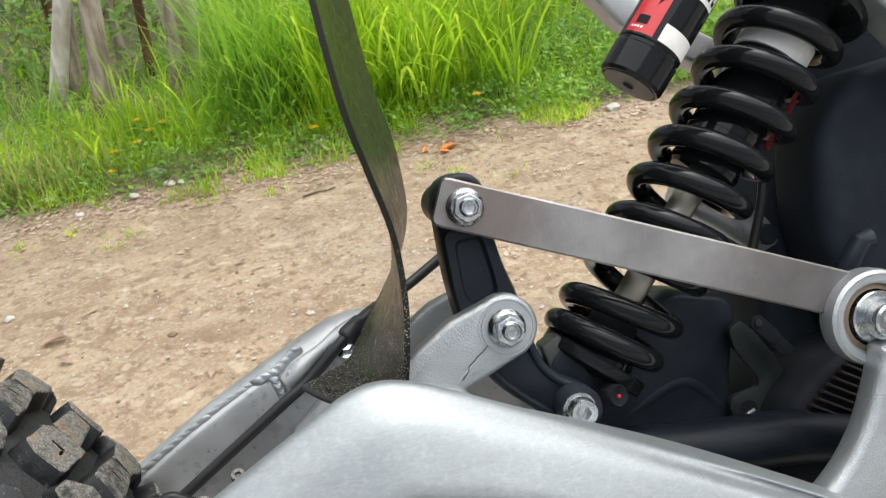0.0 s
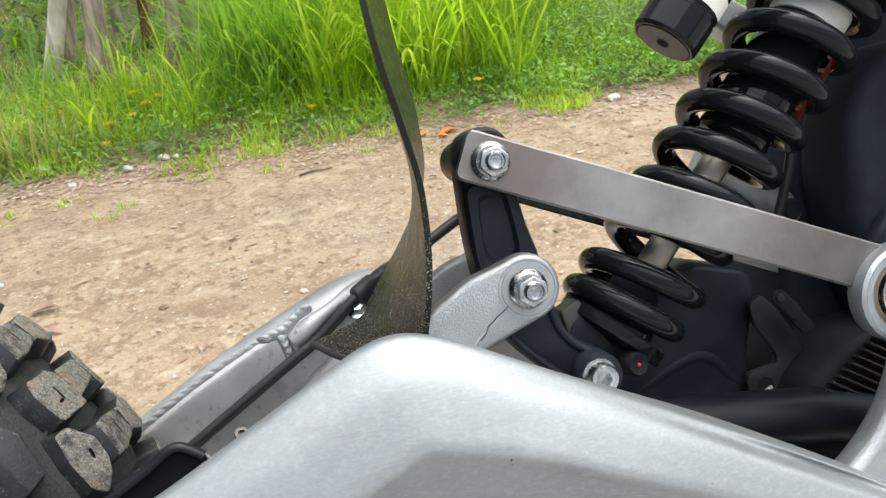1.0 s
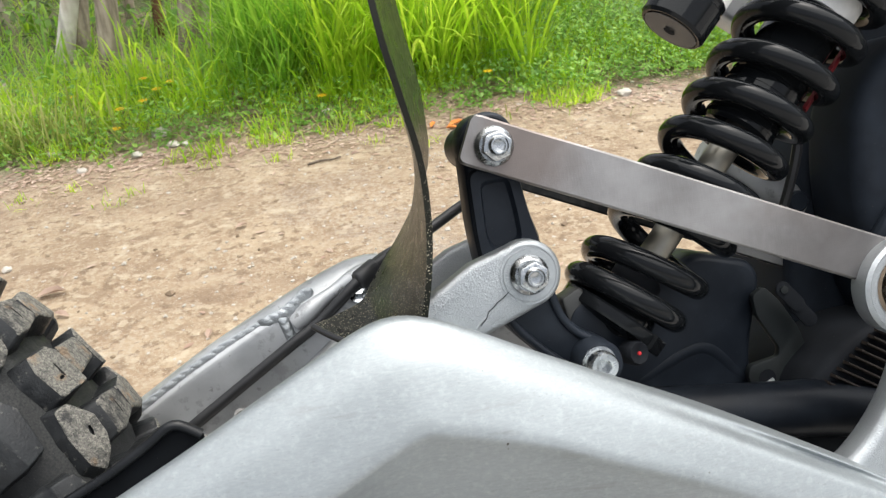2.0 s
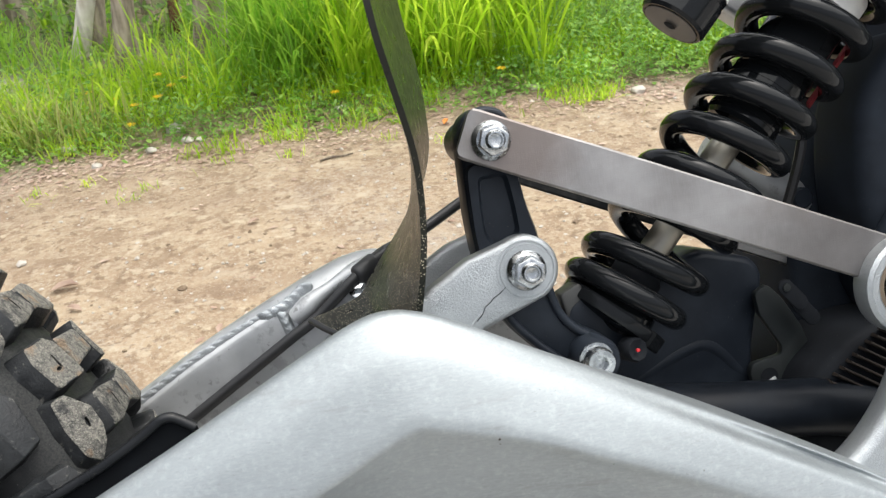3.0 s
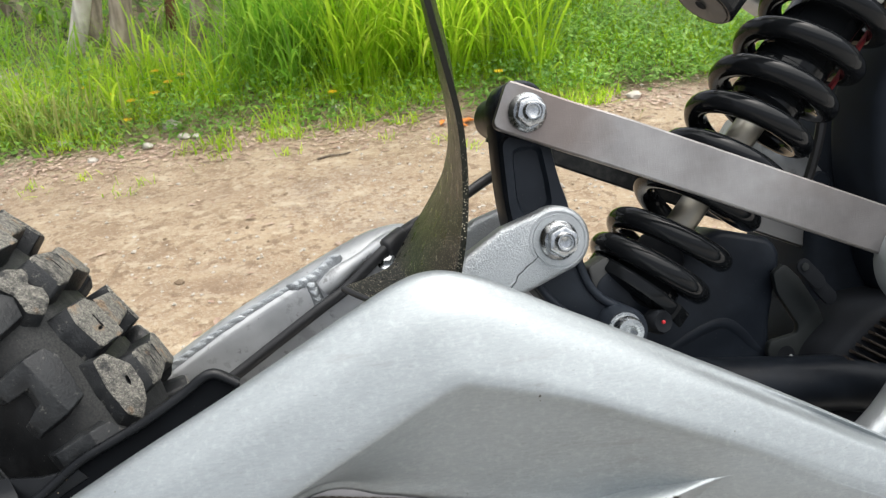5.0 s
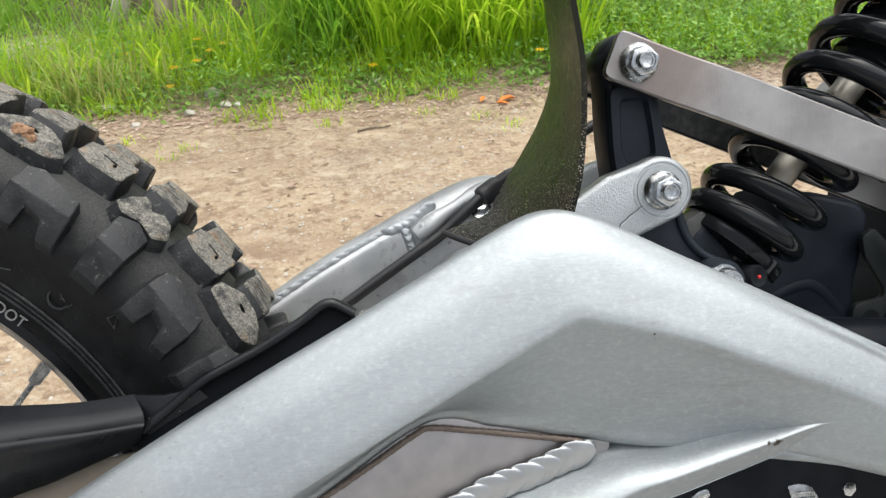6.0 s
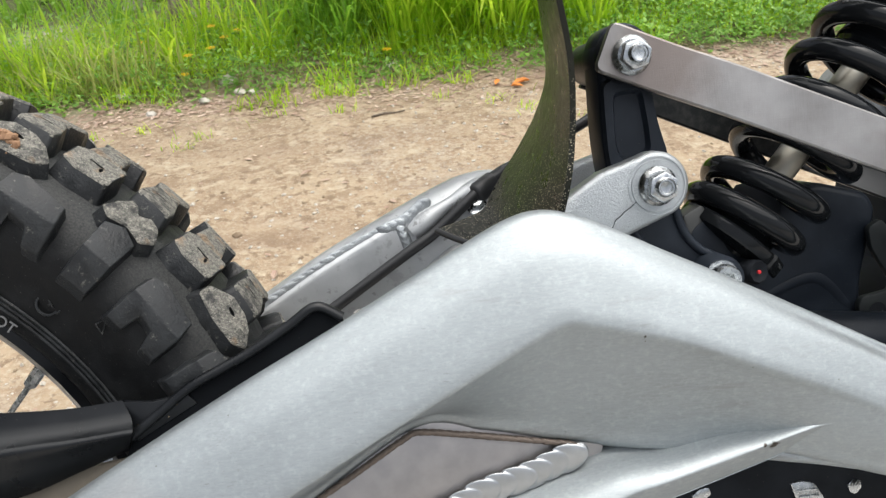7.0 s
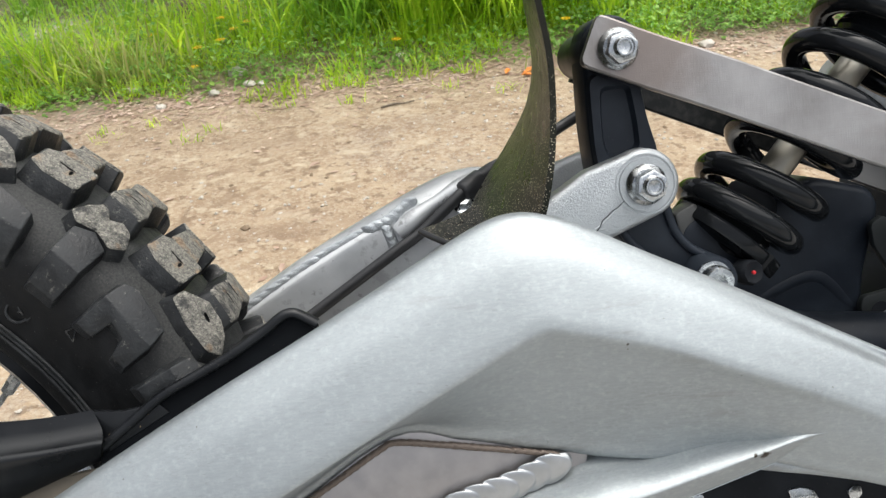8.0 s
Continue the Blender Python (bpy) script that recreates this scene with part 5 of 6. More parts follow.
part("spring_seat", lathe([(0.0, -0.0480), (0.0150, -0.0480), (0.0190, -0.0440), (0.0300, -0.0425), (0.0338, -0.0410), (0.0344, -0.0395), (0.0344, -0.0345), (0.0334, -0.0332), (0.0255, -0.0328), (0.0245, -0.0270), (0.0150, -0.0262), (0.0, -0.0262)], along(0), AX, 56), GLOSS, shock, "black lower spring seat", 30)
for turn in (132,):
    # tabs of the retainer that hooks under the last coil
    d = SIDE * -math.cos(radians(turn)) + Vector((0, -math.sin(radians(turn)), 0))
    across = AX.cross(d)
    ring = [along(h) + d * r for r, h in ((0.0325, -0.0330), (0.0352, -0.0332), (0.0356, -0.0350), (0.0354, -0.0425), (0.0344, -0.0434), (0.0320, -0.0430), (0.0320, -0.0350))]
    part("seat_tab", loft([[p + across * w for p in ring] for w in (-0.0080, -0.0074, 0.0074, 0.0080)]), GLOSS, shock, "", 30)
part("bump_stop", lathe([(0.0150, -0.030), (0.0165, -0.026), (0.0165, -0.020), (0.0150, -0.018), (0.0160, -0.016), (0.0160, -0.008), (0.0130, -0.004), (0.0094, -0.002)], along(0), AX, 28), DEEP, shock, "dull black rubber bump stop")
part("upper_seat", lathe([(0.0, 0.226), (0.0420, 0.226), (0.0440, 0.229), (0.0440, 0.242), (0.0420, 0.245), (0.0, 0.245)], along(0), AX, 40), GLOSS, shock, "black upper spring seat")
part("clevis", prism(fillet([(0.0400, -0.1040), (0.0530, -0.0950), (0.0680, -0.1080), (0.0860, -0.1240), (0.0800, -0.1360), (0.0640, -0.1420), (0.0420, -0.1370), (0.0350, -0.1200)], 0.004), -0.0170, 0.020, 0.002), SATIN, shock, "black lower clevis of the shock")
part("clevis_tab", prism(fillet([(0.0350, -0.0955), (0.0470, -0.0900), (0.0560, -0.1010), (0.0460, -0.1180), (0.0385, -0.1130)], 0.002), -0.0160, 0.000, 0.0012), DIMCAP, shock, "bare grey metal tab of the clevis")
knob = part("adjuster", lathe([(0.0070, 0), (0.0076, 0.002), (0.0076, 0.010), (0.0064, 0.012), (0.0044, 0.011), (0.0, 0.009)], (0.0690, -0.0230, -0.1320), (0.25, -1, 0.1), 9), DEEP, shock, "black rebound adjuster")
part("adjuster_mark", lathe([(0.0011, 0), (0.0011, 0.0012), (0.0, 0.0016)], (0.0714, -0.0345, -0.1308), (0.25, -1, 0.1), 12), RED, shock, "small red adjuster mark")

# reservoir beside the shock
RES = Vector((0.1110, -0.0375, 0.0495))

reservoir = on_bike("shock_reservoir", lathe([(0.0, 0.001), (0.0165, 0.001), (0.0170, 0.0), (0.0182, 0.0), (0.0196, 0.002), (0.0199, 0.0185), (0.0190, 0.0195), (0.0190, 0.0215), (0.0197, 0.0225), (0.0197, 0.13), (0.0, 0.13)], RES, AX, 48), GLOSS, "black cylindrical shock reservoir with red and white stickers", 30)
part("end_plug", lathe([(0.0162, -0.0002), (0.0160, 0.0004), (0.0040, 0.0004), (0.0038, 0.004), (0.0, 0.004)], RES - AX * 0.0003, AX, 40), GREYCAP, reservoir, "grey end plug with a black valve hole")
part("valve_hole", lathe([(0.0036, 0), (0.0, 0.0002)], RES - AX * 0.0012, AX, 20), DEEP, reservoir)


def sticker(a0, a1, h0, h1, material, label="", r=0.0200, n=14, slant=0.0):
    """A thin printed patch wrapped round the reservoir between two angles."""
    bm = bmesh.new()
    toward = Vector((0, -1, 0))
    rows = []
    for k in range(n + 1):
        a = radians(a0 + (a1 - a0) * k / n)
        d = toward * math.cos(a) + SIDE * math.sin(a)
        rows.append([bm.verts.new(RES + d * r + AX * (h + slant * k / n)) for h in (h0, h1)])
    for p, q in zip(rows, rows[1:]):
        bm.faces.new((p[0], q[0], q[1], p[1]))
    return part("sticker", bm, material, reservoir, label, 60)


sticker(-75, -22, 0.0235, 0.125, RED, "red printed sticker panel")
sticker(-12, 62, 0.0235, 0.0345, WHITE, "white printed band")
sticker(-62, -40, 0.0290, 0.0345, DEEP, "small dark plate on red", 0.0202)
for k in range(4):
    sticker(-66 + 6 * k, -62.5 + 6 * k, 0.0262, 0.0275, WHITE, "unreadable small white print", 0.0203, 3)
sticker(-40, -22, 0.0420, 0.125, DEEP, "dark streak on red", 0.0202, 8, 0.012)
sticker(-14, 58, 0.0560, 0.0720, WHITE, "white label with dark marks")
for k in range(4):
    sticker(-6 + 16 * k, 4 + 16 * k, 0.0590, 0.0690, DEEP, "bold dark mark on the white label", 0.0202, 6)
    sticker(-3 + 16 * k, 1 + 16 * k, 0.0615, 0.0665, WHITE, "", 0.0203, 4)

# ---- rubber flap ahead of the wheel ----
NEAR_EDGE = catmull([(-0.0620, -0.064, -0.0990), (-0.0575, -0.076, -0.096), (-0.0545, -0.082, -0.080), (-0.0510, -0.092, -0.060), (-0.0475, -0.092, -0.040), (-0.0465, -0.096, -0.018), (-0.0480, -0.102, 0.002), (-0.0540, -0.112, 0.030), (-0.0590, -0.118, 0.055), (-0.0620, -0.118, 0.090), (-0.064, -0.115, 0.150), (-0.065, -0.11, 0.22)], 6)
FAR_EDGE = catmull([(-0.1110, 0.004, -0.0890), (-0.0810, 0.012, -0.0815), (-0.0715, 0.030, -0.0745), (-0.0600, 0.045, -0.0625), (-0.0450, 0.060, -0.0470), (-0.0300, 0.064, -0.0250), (-0.0220, 0.058, 0.0), (-0.0200, 0.064, 0.030), (-0.0220, 0.062, 0.055), (-0.0290, 0.050, 0.090), (-0.033, 0.048, 0.150), (-0.035, 0.045, 0.22)], 6)
rings = []
for a, b in zip(NEAR_EDGE, FAR_EDGE):
    mid = [a.lerp(b, k / 8) + Vector((-0.004 * math.sin(math.pi * k / 8), 0, -0.002 * math.sin(math.pi * k / 8))) for k in range(9)]
    thick = Vector((0.0032, 0.0006, 0.0))
    rings.append([p - thick * 0.5 for p in mid] + [p + thick * 0.5 for p in reversed(mid)])
flap = on_bike("mud_flap", loft(rings), FLAP, "twisted glossy black rubber mud flap speckled with dust", 50)

part("flap_lip", sweep([FAR_EDGE[0].lerp(NEAR_EDGE[0], k / 12) + Vector((-0.004 * math.sin(math.pi * k / 12), -0.001, -0.002 * math.sin(math.pi * k / 12) - 0.0004)) for k in range(13)], 0.0019, 10), HOSE, flap, "rolled lower lip")

# brake hose, its sleeve and the screw under it
hose = on_bike("brake_hose", sweep(catmull([(0.03, 0.086, -0.024), (0.0066, 0.085, -0.0359), (-0.0040, 0.085, -0.0410), (-0.0280, 0.080, -0.0526), (-0.0453, 0.070, -0.0580), (-0.0628, 0.058, -0.0635), (-0.0800, 0.047, -0.0740), (-0.1075, 0.046, -0.0950), (-0.1291, 0.045, -0.1075), (-0.1709, 0.046, -0.1323), (-0.1984, 0.046, -0.1485), (-0.26, 0.046, -0.185)], 6), 0.0038, 12), HOSE, "thin black brake hose clipped along the swingarm")
part("hose_sleeve", lathe([(0.0040, -0.001), (0.0062, 0.0), (0.0072, 0.002), (0.0074, 0.016), (0.0070, 0.0165), (0.0056, 0.0165), (0.0056, 0.026), (0.004, 0.027)], (-0.0800, 0.048, -0.0745), (0.80, 0.34, 0.40), 20), HOSE, hose, "black rubber hose sleeve", 40)
bolt_axis = Vector((-0.15, -0.75, 0.64)).normalized()
clip = part("clip_bolt", lathe([(0.0068, 0.0), (0.0070, 0.0006), (0.0070, 0.0014), (0.0060, 0.0018), (0.0, 0.0018)], (-0.0795, 0.050, -0.0825), bolt_axis, 28), ZINC, far_beam, "zinc-plated hexagon clip bolt on a washer", 30)
part("bolt_head", lathe([(0.0046, 0.0), (0.0048, 0.0006), (0.0048, 0.0044), (0.0040, 0.0052), (0.0, 0.0052)], Vector((-0.0790, 0.049, -0.0815)), bolt_axis, 6), ZINC, clip, "", 20)
for sx, sz in ((-0.1640, -0.1370), (-0.1885, -0.1490)):
    socket_screw(sx, 0.030, sz - 0.006, far_beam, 0.0046, 0.004, (0.1, -0.6, 0.8), GREYCAP)

# ---- black guard beside the wheel ----
GUARD = (
    ((-0.470, -0.078, -0.136), (-0.468, -0.089, -0.166), (-0.480, -0.081, -0.226)),
    ((-0.3756, -0.0780, -0.1412), (-0.3740, -0.0890, -0.1617), (-0.3865, -0.0810, -0.2021)),
    ((-0.3356, -0.0780, -0.1448), (-0.3338, -0.0890, -0.1604), (-0.3484, -0.0810, -0.1899)),
    ((-0.3194, -0.0780, -0.1460), (-0.3190, -0.0890, -0.1602), (-0.3311, -0.0810, -0.1858)),
    ((-0.3040, -0.0780, -0.1464), (-0.3055, -0.0890, -0.1601), (-0.3149, -0.0810, -0.1805)),
    ((-0.2845, -0.0780, -0.1456), (-0.2788, -0.0890, -0.1588), (-0.2852, -0.0810, -0.1711)),
)
rings = []
for top, ridge, foot in GUARD:
    top, ridge, foot = Vector(top), Vector(ridge), Vector(foot)
    back = Vector((0, 0.0035, -0.001))
    out = lambda p, y: Vector((p.x, y, p.z))
    rings.append([top, out(top.lerp(ridge, 0.40), -0.0796), out(top.lerp(ridge, 0.66), -0.0812), out(top.lerp(ridge, 0.80), -0.0832), out(top.lerp(ridge, 0.94), -0.0868), out(ridge, -0.0888), out(ridge.lerp(foot, 0.10), -0.0890), ridge.lerp(foot, 0.24), ridge.lerp(foot, 0.5), foot, foot + back, ridge + back, top + back])
cols = [catmull([r[i] for r in rings], 5) for i in range(13)]
guard = on_bike("chain_guard", loft([[c[k] for c in cols] for k in range(len(cols[0]))]), GUARDS, "black moulded plastic guard running along the swingarm", 89)
part("guard_web", prism([(-0.2849, -0.1462), (-0.2703, -0.1482), (-0.2526, -0.1463), (-0.2480, -0.1520), (-0.2800, -0.1680)], -0.0785, -0.0755, 0.0008), GUARDS, guard, "flat black web with a few sand grains on it")
LIP = [(-0.2824, -0.1644), (-0.2677, -0.1546), (-0.2502, -0.1427), (-0.2340, -0.1355), (-0.2176, -0.1284), (-0.1976, -0.1177), (-0.1880, -0.1115), (-0.1833, -0.1097), (-0.1787, -0.1107), (-0.1702, -0.1165)]
part("guard_lip", sweep(catmull([(x, -0.0800, z) for x, z in LIP], 6), 0.0027, 10, None, 0.8), GUARDS, guard, "glossy raised black lip", 60)
part("guard_wall", prism([(x, z - 0.001) for x, z in LIP] + [(-0.168, -0.130), (-0.21, -0.155), (-0.295, -0.192)], -0.0775, -0.0745, 0.0006), INNER, guard, "dull black wall under the lip")
for k in range(12):
    gx_, gz_ = -0.2785 + 0.0016 * k + 0.0013 * (k % 3), -0.1590 + 0.0006 * k + 0.0011 * (k * 5 % 4) - 0.0007 * (k * 3 % 5)
    part("sand_grain", lathe([(0.0, -0.0003), (0.0004, 0.0), (0.0003, 0.0003), (0.0, 0.0004)], (gx_, -0.0788, gz_), (0, -1, 0.3), 5), CLOD, guard)
part("backing_plate", prism([(-0.262, -0.176), (-0.34, -0.182), (-0.43, -0.205), (-0.43, -0.28), (-0.3, -0.25)], -0.074, -0.070, 0.001), MUD, guard, "mud-coated backing plate")

# ---- dark bodywork, motor and frame round the shock ----
shield = on_bike("inner_shield", prism(fillet([(0.0500, -0.1560), (0.0950, -0.1280), (0.1200, -0.0960), (0.1440, -0.0900), (0.1810, -0.1010), (0.1872, -0.1130), (0.1815, -0.1330), (0.1745, -0.1600), (0.1700, -0.2500), (0.05, -0.2500)], 0.007), 0.030, 0.075, 0.005, 3), PLASTIC, "smooth black plastic inner shield behind the spring")
part("moulded_fold", sweep(catmull([(0.0860, 0.0375, -0.1760), (0.1080, 0.0370, -0.1668), (0.1260, 0.0364, -0.1590), (0.1400, 0.0364, -0.1570), (0.1500, 0.0366, -0.1640), (0.1600, 0.0370, -0.1760), (0.1760, 0.0380, -0.1930)], 6), 0.0058, 12, None, 1.6), PLASTIC, shield, "soft moulded fold")
tube = on_bike("frame_tube", sweep(catmull([(0.0700, -0.010, -0.1760), (0.1150, -0.012, -0.1830), (0.1600, -0.013, -0.1890), (0.2050, -0.013, -0.1960), (0.26, -0.01, -0.215), (0.32, 0.0, -0.245)], 6), 0.0180, 20), TUBE, "thick black frame tube below the shock", 60)
CASE = fillet([(0.2250, -0.3000), (0.2100, -0.2000), (0.2180, -0.1000), (0.2280, -0.0630), (0.2420, -0.0240), (0.2620, 0.0123), (0.2720, 0.0511), (0.2800, 0.1100), (0.52, 0.1100), (0.52, -0.3000)], 0.02)
case = on_bike("battery_case", prism(CASE, 0.045, 0.14, 0.010, 3), BLACKBOX, "dull black battery case filling the frame")
CURVE = [(p.x, p.y) for p in catmull([(0.2980, 0.0340), (0.2760, 0.0290), (0.2590, 0.0170), (0.2460, 0.0000), (0.2390, -0.0200), (0.2360, -0.0600), (0.2420, -0.1000), (0.27, -0.16), (0.40, -0.20), (0.50, -0.10), (0.50, 0.03), (0.40, 0.04)], 4, True)]
part("case_cover", prism(CURVE, -0.012, 0.05, 0.012, 4), BLACKBOX, case, "black cover with a curved edge")
part("case_bolt", lathe([(0.0075, 0), (0.0075, 0.006), (0.006, 0.0075), (0, 0.0075)], (0.2240, 0.044, -0.0680), (0, -1, 0), 16), SATIN, case)
part("case_stud", sweep([(0.2430, -0.014, -0.0950), (0.2540, -0.02, -0.0750), (0.2600, -0.02, -0.0740)], 0.0065, 10), SATIN, case, "small black angled stud")
BRACKET = [(0.1700, -0.1900), (0.1655, -0.1760), (0.1680, -0.1695), (0.1885, -0.1668), (0.1895, -0.1610), (0.1760, -0.1370), (0.1740, -0.1230), (0.1830, -0.1180), (0.1930, -0.1290), (0.2050, -0.1500), (0.2120, -0.1720), (0.2180, -0.1960), (0.1900, -0.2050)]
bracket = on_bike("chain_bracket", prism(fillet(BRACKET, 0.003), 0.020, 0.026, 0.001), DARKMETAL, "dark grey steel chain bracket with a deep notch")
part("bolt_hole", lathe([(0.0060, 0), (0.0062, 0.0005), (0.0, 0.0005)], (0.1785, 0.0200, -0.1800), (0, -1, 0), 20), DEEP, bracket)
part("hole_rim", sweep([(0.1765 + 0.0030 * k, 0.0190, -0.1838 + 0.0013 * k) for k in range(3)], 0.0014, 8), CAST, bracket, "bright worn edge of the hole")
for k in range(2):
    p = Vector((0.1885 + 0.0095 * k, 0.012, -0.1190 - 0.0125 * k))
    link = on_bike("chain_link", prism(hull_of_circles([(p.x, p.z, 0.0052), (p.x + 0.0090, p.z - 0.0110, 0.0052)], 14), 0.0060 + 0.003 * k, 0.0085 + 0.003 * k, 0.0006), DEEP, "oily dark chain link")
    part("roller_pin", lathe([(0.0026, 0), (0.0026, 0.0012), (0, 0.0016)], (p.x, 0.006 + 0.003 * k, p.z), (0, -1, 0), 12), DARKMETAL, link)
motor = on_bike("motor", prism(fillet([(0.182, -0.2150), (0.185, -0.1790), (0.225, -0.1470), (0.42, -0.1500), (0.42, -0.36), (0.19, -0.36)], 0.02), -0.015, 0.12, 0.008, 3), DEEP, "dark ribbed motor housing")
for k in range(10):
    a = Vector((0.1930 + 0.0047 * k, -0.0165, -0.1800 + 0.0034 * k))
    b = a + Vector((0.075, 0.0, -0.048))
    part("cooling_fin", loft([[p + Vector((0.0004, -0.004, 0.0006)), p + Vector((0.0, -0.0043, 0.0)), p + Vector((-0.0004, -0.004, -0.0006)), p + Vector((-0.0006, 0.002, -0.0010)), p + Vector((0.0006, 0.002, 0.0010))] for p in (a, a.lerp(b, 0.5), b)]), RUST, motor, "thin brown-edged cooling fin")
# sprocket side seen below the swingarm
hub_plate = on_bike("sprocket_cover", prism(fillet([(-0.01, -0.262), (0.03, -0.236), (0.10, -0.232), (0.19, -0.25), (0.19, -0.36), (-0.01, -0.36)], 0.01), -0.030, -0.010, 0.004), DEEP, "black sprocket cover below the swingarm")
SLOTS = (
    [(0.0868, -0.2668), (0.0950, -0.2662), (0.1025, -0.2688), (0.1090, -0.2800), (0.1080, -0.2900), (0.0930, -0.2890), (0.0900, -0.2770)],
    [(0.1240, -0.2725), (0.1275, -0.2698), (0.1322, -0.2706), (0.1330, -0.2760), (0.1290, -0.2800), (0.1250, -0.2780)],
    [(0.0235, -0.2660), (0.0290, -0.2618), (0.0350, -0.2612), (0.0365, -0.2660), (0.0300, -0.2700)],
)
for shape in SLOTS:
    slot = part("slot", prism(fillet(shape, 0.0016), -0.0312, -0.0295, 0.0004), ZINC, hub_plate, "bright opening in the black cover")
    lo, hi = min(x for x, z in shape), max(x for x, z in shape)
    if hi - lo > 0.02:
        for k in range(3):
            part("step", prism([(lo + 0.004 + 0.001 * k, -0.2712 - 0.0042 * k), (hi - 0.0055 + 0.001 * k, -0.2718 - 0.0042 * k), (hi - 0.005 + 0.001 * k, -0.2730 - 0.0042 * k), (lo + 0.0045 + 0.001 * k, -0.2724 - 0.0042 * k)], -0.0322, -0.0310, 0.0003), ZINC, slot)

# frame rails at the top
rail = on_bike("frame_rail", prism([(0.2380, 0.1050), (0.2597, 0.0772), (0.2900, 0.0382), (0.3400, -0.0200), (0.3900, 0.0200), (0.29, 0.15)], -0.055, -0.020, 0.005, 3), CAST, "silver aluminium frame rail above the shock")
on_bike("frame_rail", prism([(0.1290, 0.1290), (0.1530, 0.0960), (0.21, 0.0530), (0.2350, 0.0650), (0.1720, 0.1080), (0.145, 0.16)], 0.060, 0.085, 0.004, 3), DUSTY, "dull grey frame rail on the far side")
on_bike("frame_lug", sweep(catmull([(0.166, 0.052, -0.026), (0.186, 0.052, -0.038), (0.210, 0.054, -0.056), (0.24, 0.06, -0.08)], 5), lambda t: 0.0115 + 0.002 * t, 20), DUSTY, "pale cast frame lug behind the damper rod", 60)
on_bike("breather_hose", sweep(catmull([(0.2300, 0.02, 0.05), (0.2201, 0.02, 0.0058), (0.2155, 0.02, -0.0320), (0.2061, 0.03, -0.0731), (0.2035, 0.042, -0.088)], 6), 0.0034, 8), HOSE, "thin black hose hanging beside the shock")
bolt = on_bike("shock_mount", prism(hull_of_circles([(along(0.255).x, along(0.255).z, 0.026), (along(0.275).x, along(0.275).z, 0.02)], 20), -0.03, 0.03, 0.004), CAST, "silver upper shock mount")

# ---- rear wheel ----
PROFILE = ((0.2120, 0.0340), (0.2165, 0.0410), (0.2275, 0.0462), (0.2400, 0.0510), (0.2550, 0.0580), (0.2660, 0.0605), (0.2770, 0.0590), (0.2870, 0.0525), (0.2950, 0.0420), (0.3010, 0.0240), (0.3025, 0.0))


def wheel_at(theta, r, y):
    return WHEEL + Vector((r * math.cos(theta), y, r * math.sin(theta)))


prof = [(r, -y) for r, y in PROFILE] + [(r, y) for r, y in PROFILE[-2::-1]]
inner = [(0.2110, 0.030), (0.2150, 0.0), (0.2110, -0.030)]
smooth_prof = [(p.x, p.y) for p in catmull([Vector((r, y, 0)) for r, y in prof], 3)] + inner
COUNT = 27
STEP = 2 * math.pi / COUNT
rings = [[wheel_at(2 * math.pi * k / 108, r, y) for r, y in smooth_prof] for k in range(108)]
rings.append(rings[0])
bm = loft(rings, True, False)
bmesh.ops.remove_doubles(bm, verts=bm.verts[:], dist=1e-6)
bmesh.ops.recalc_face_normals(bm, faces=bm.faces[:])
tyre = on_bike("tyre", bm, CARCASS, "dusty black knobbly off-road tyre with sandy tread blocks", 50)
for r, y in ((0.2235, -0.0447), (0.2265, -0.0459), (0.2290, -0.0470)):
    part("bead_line", sweep([wheel_at(2 * math.pi * k / 120, r, y - 0.0004) for k in range(121)], 0.0009, 6, None, 1.0, False), RUBBER, tyre)


def tread_r(y):
    a = abs(y)
    return 0.3172 - 3.0 * a * a if a < 0.036 else 0.3133 - (a - 0.036) * 0.9


def at_tread(t, y, r):
    return Vector((r * math.cos(t / 0.31), y, r * math.sin(t / 0.31)))


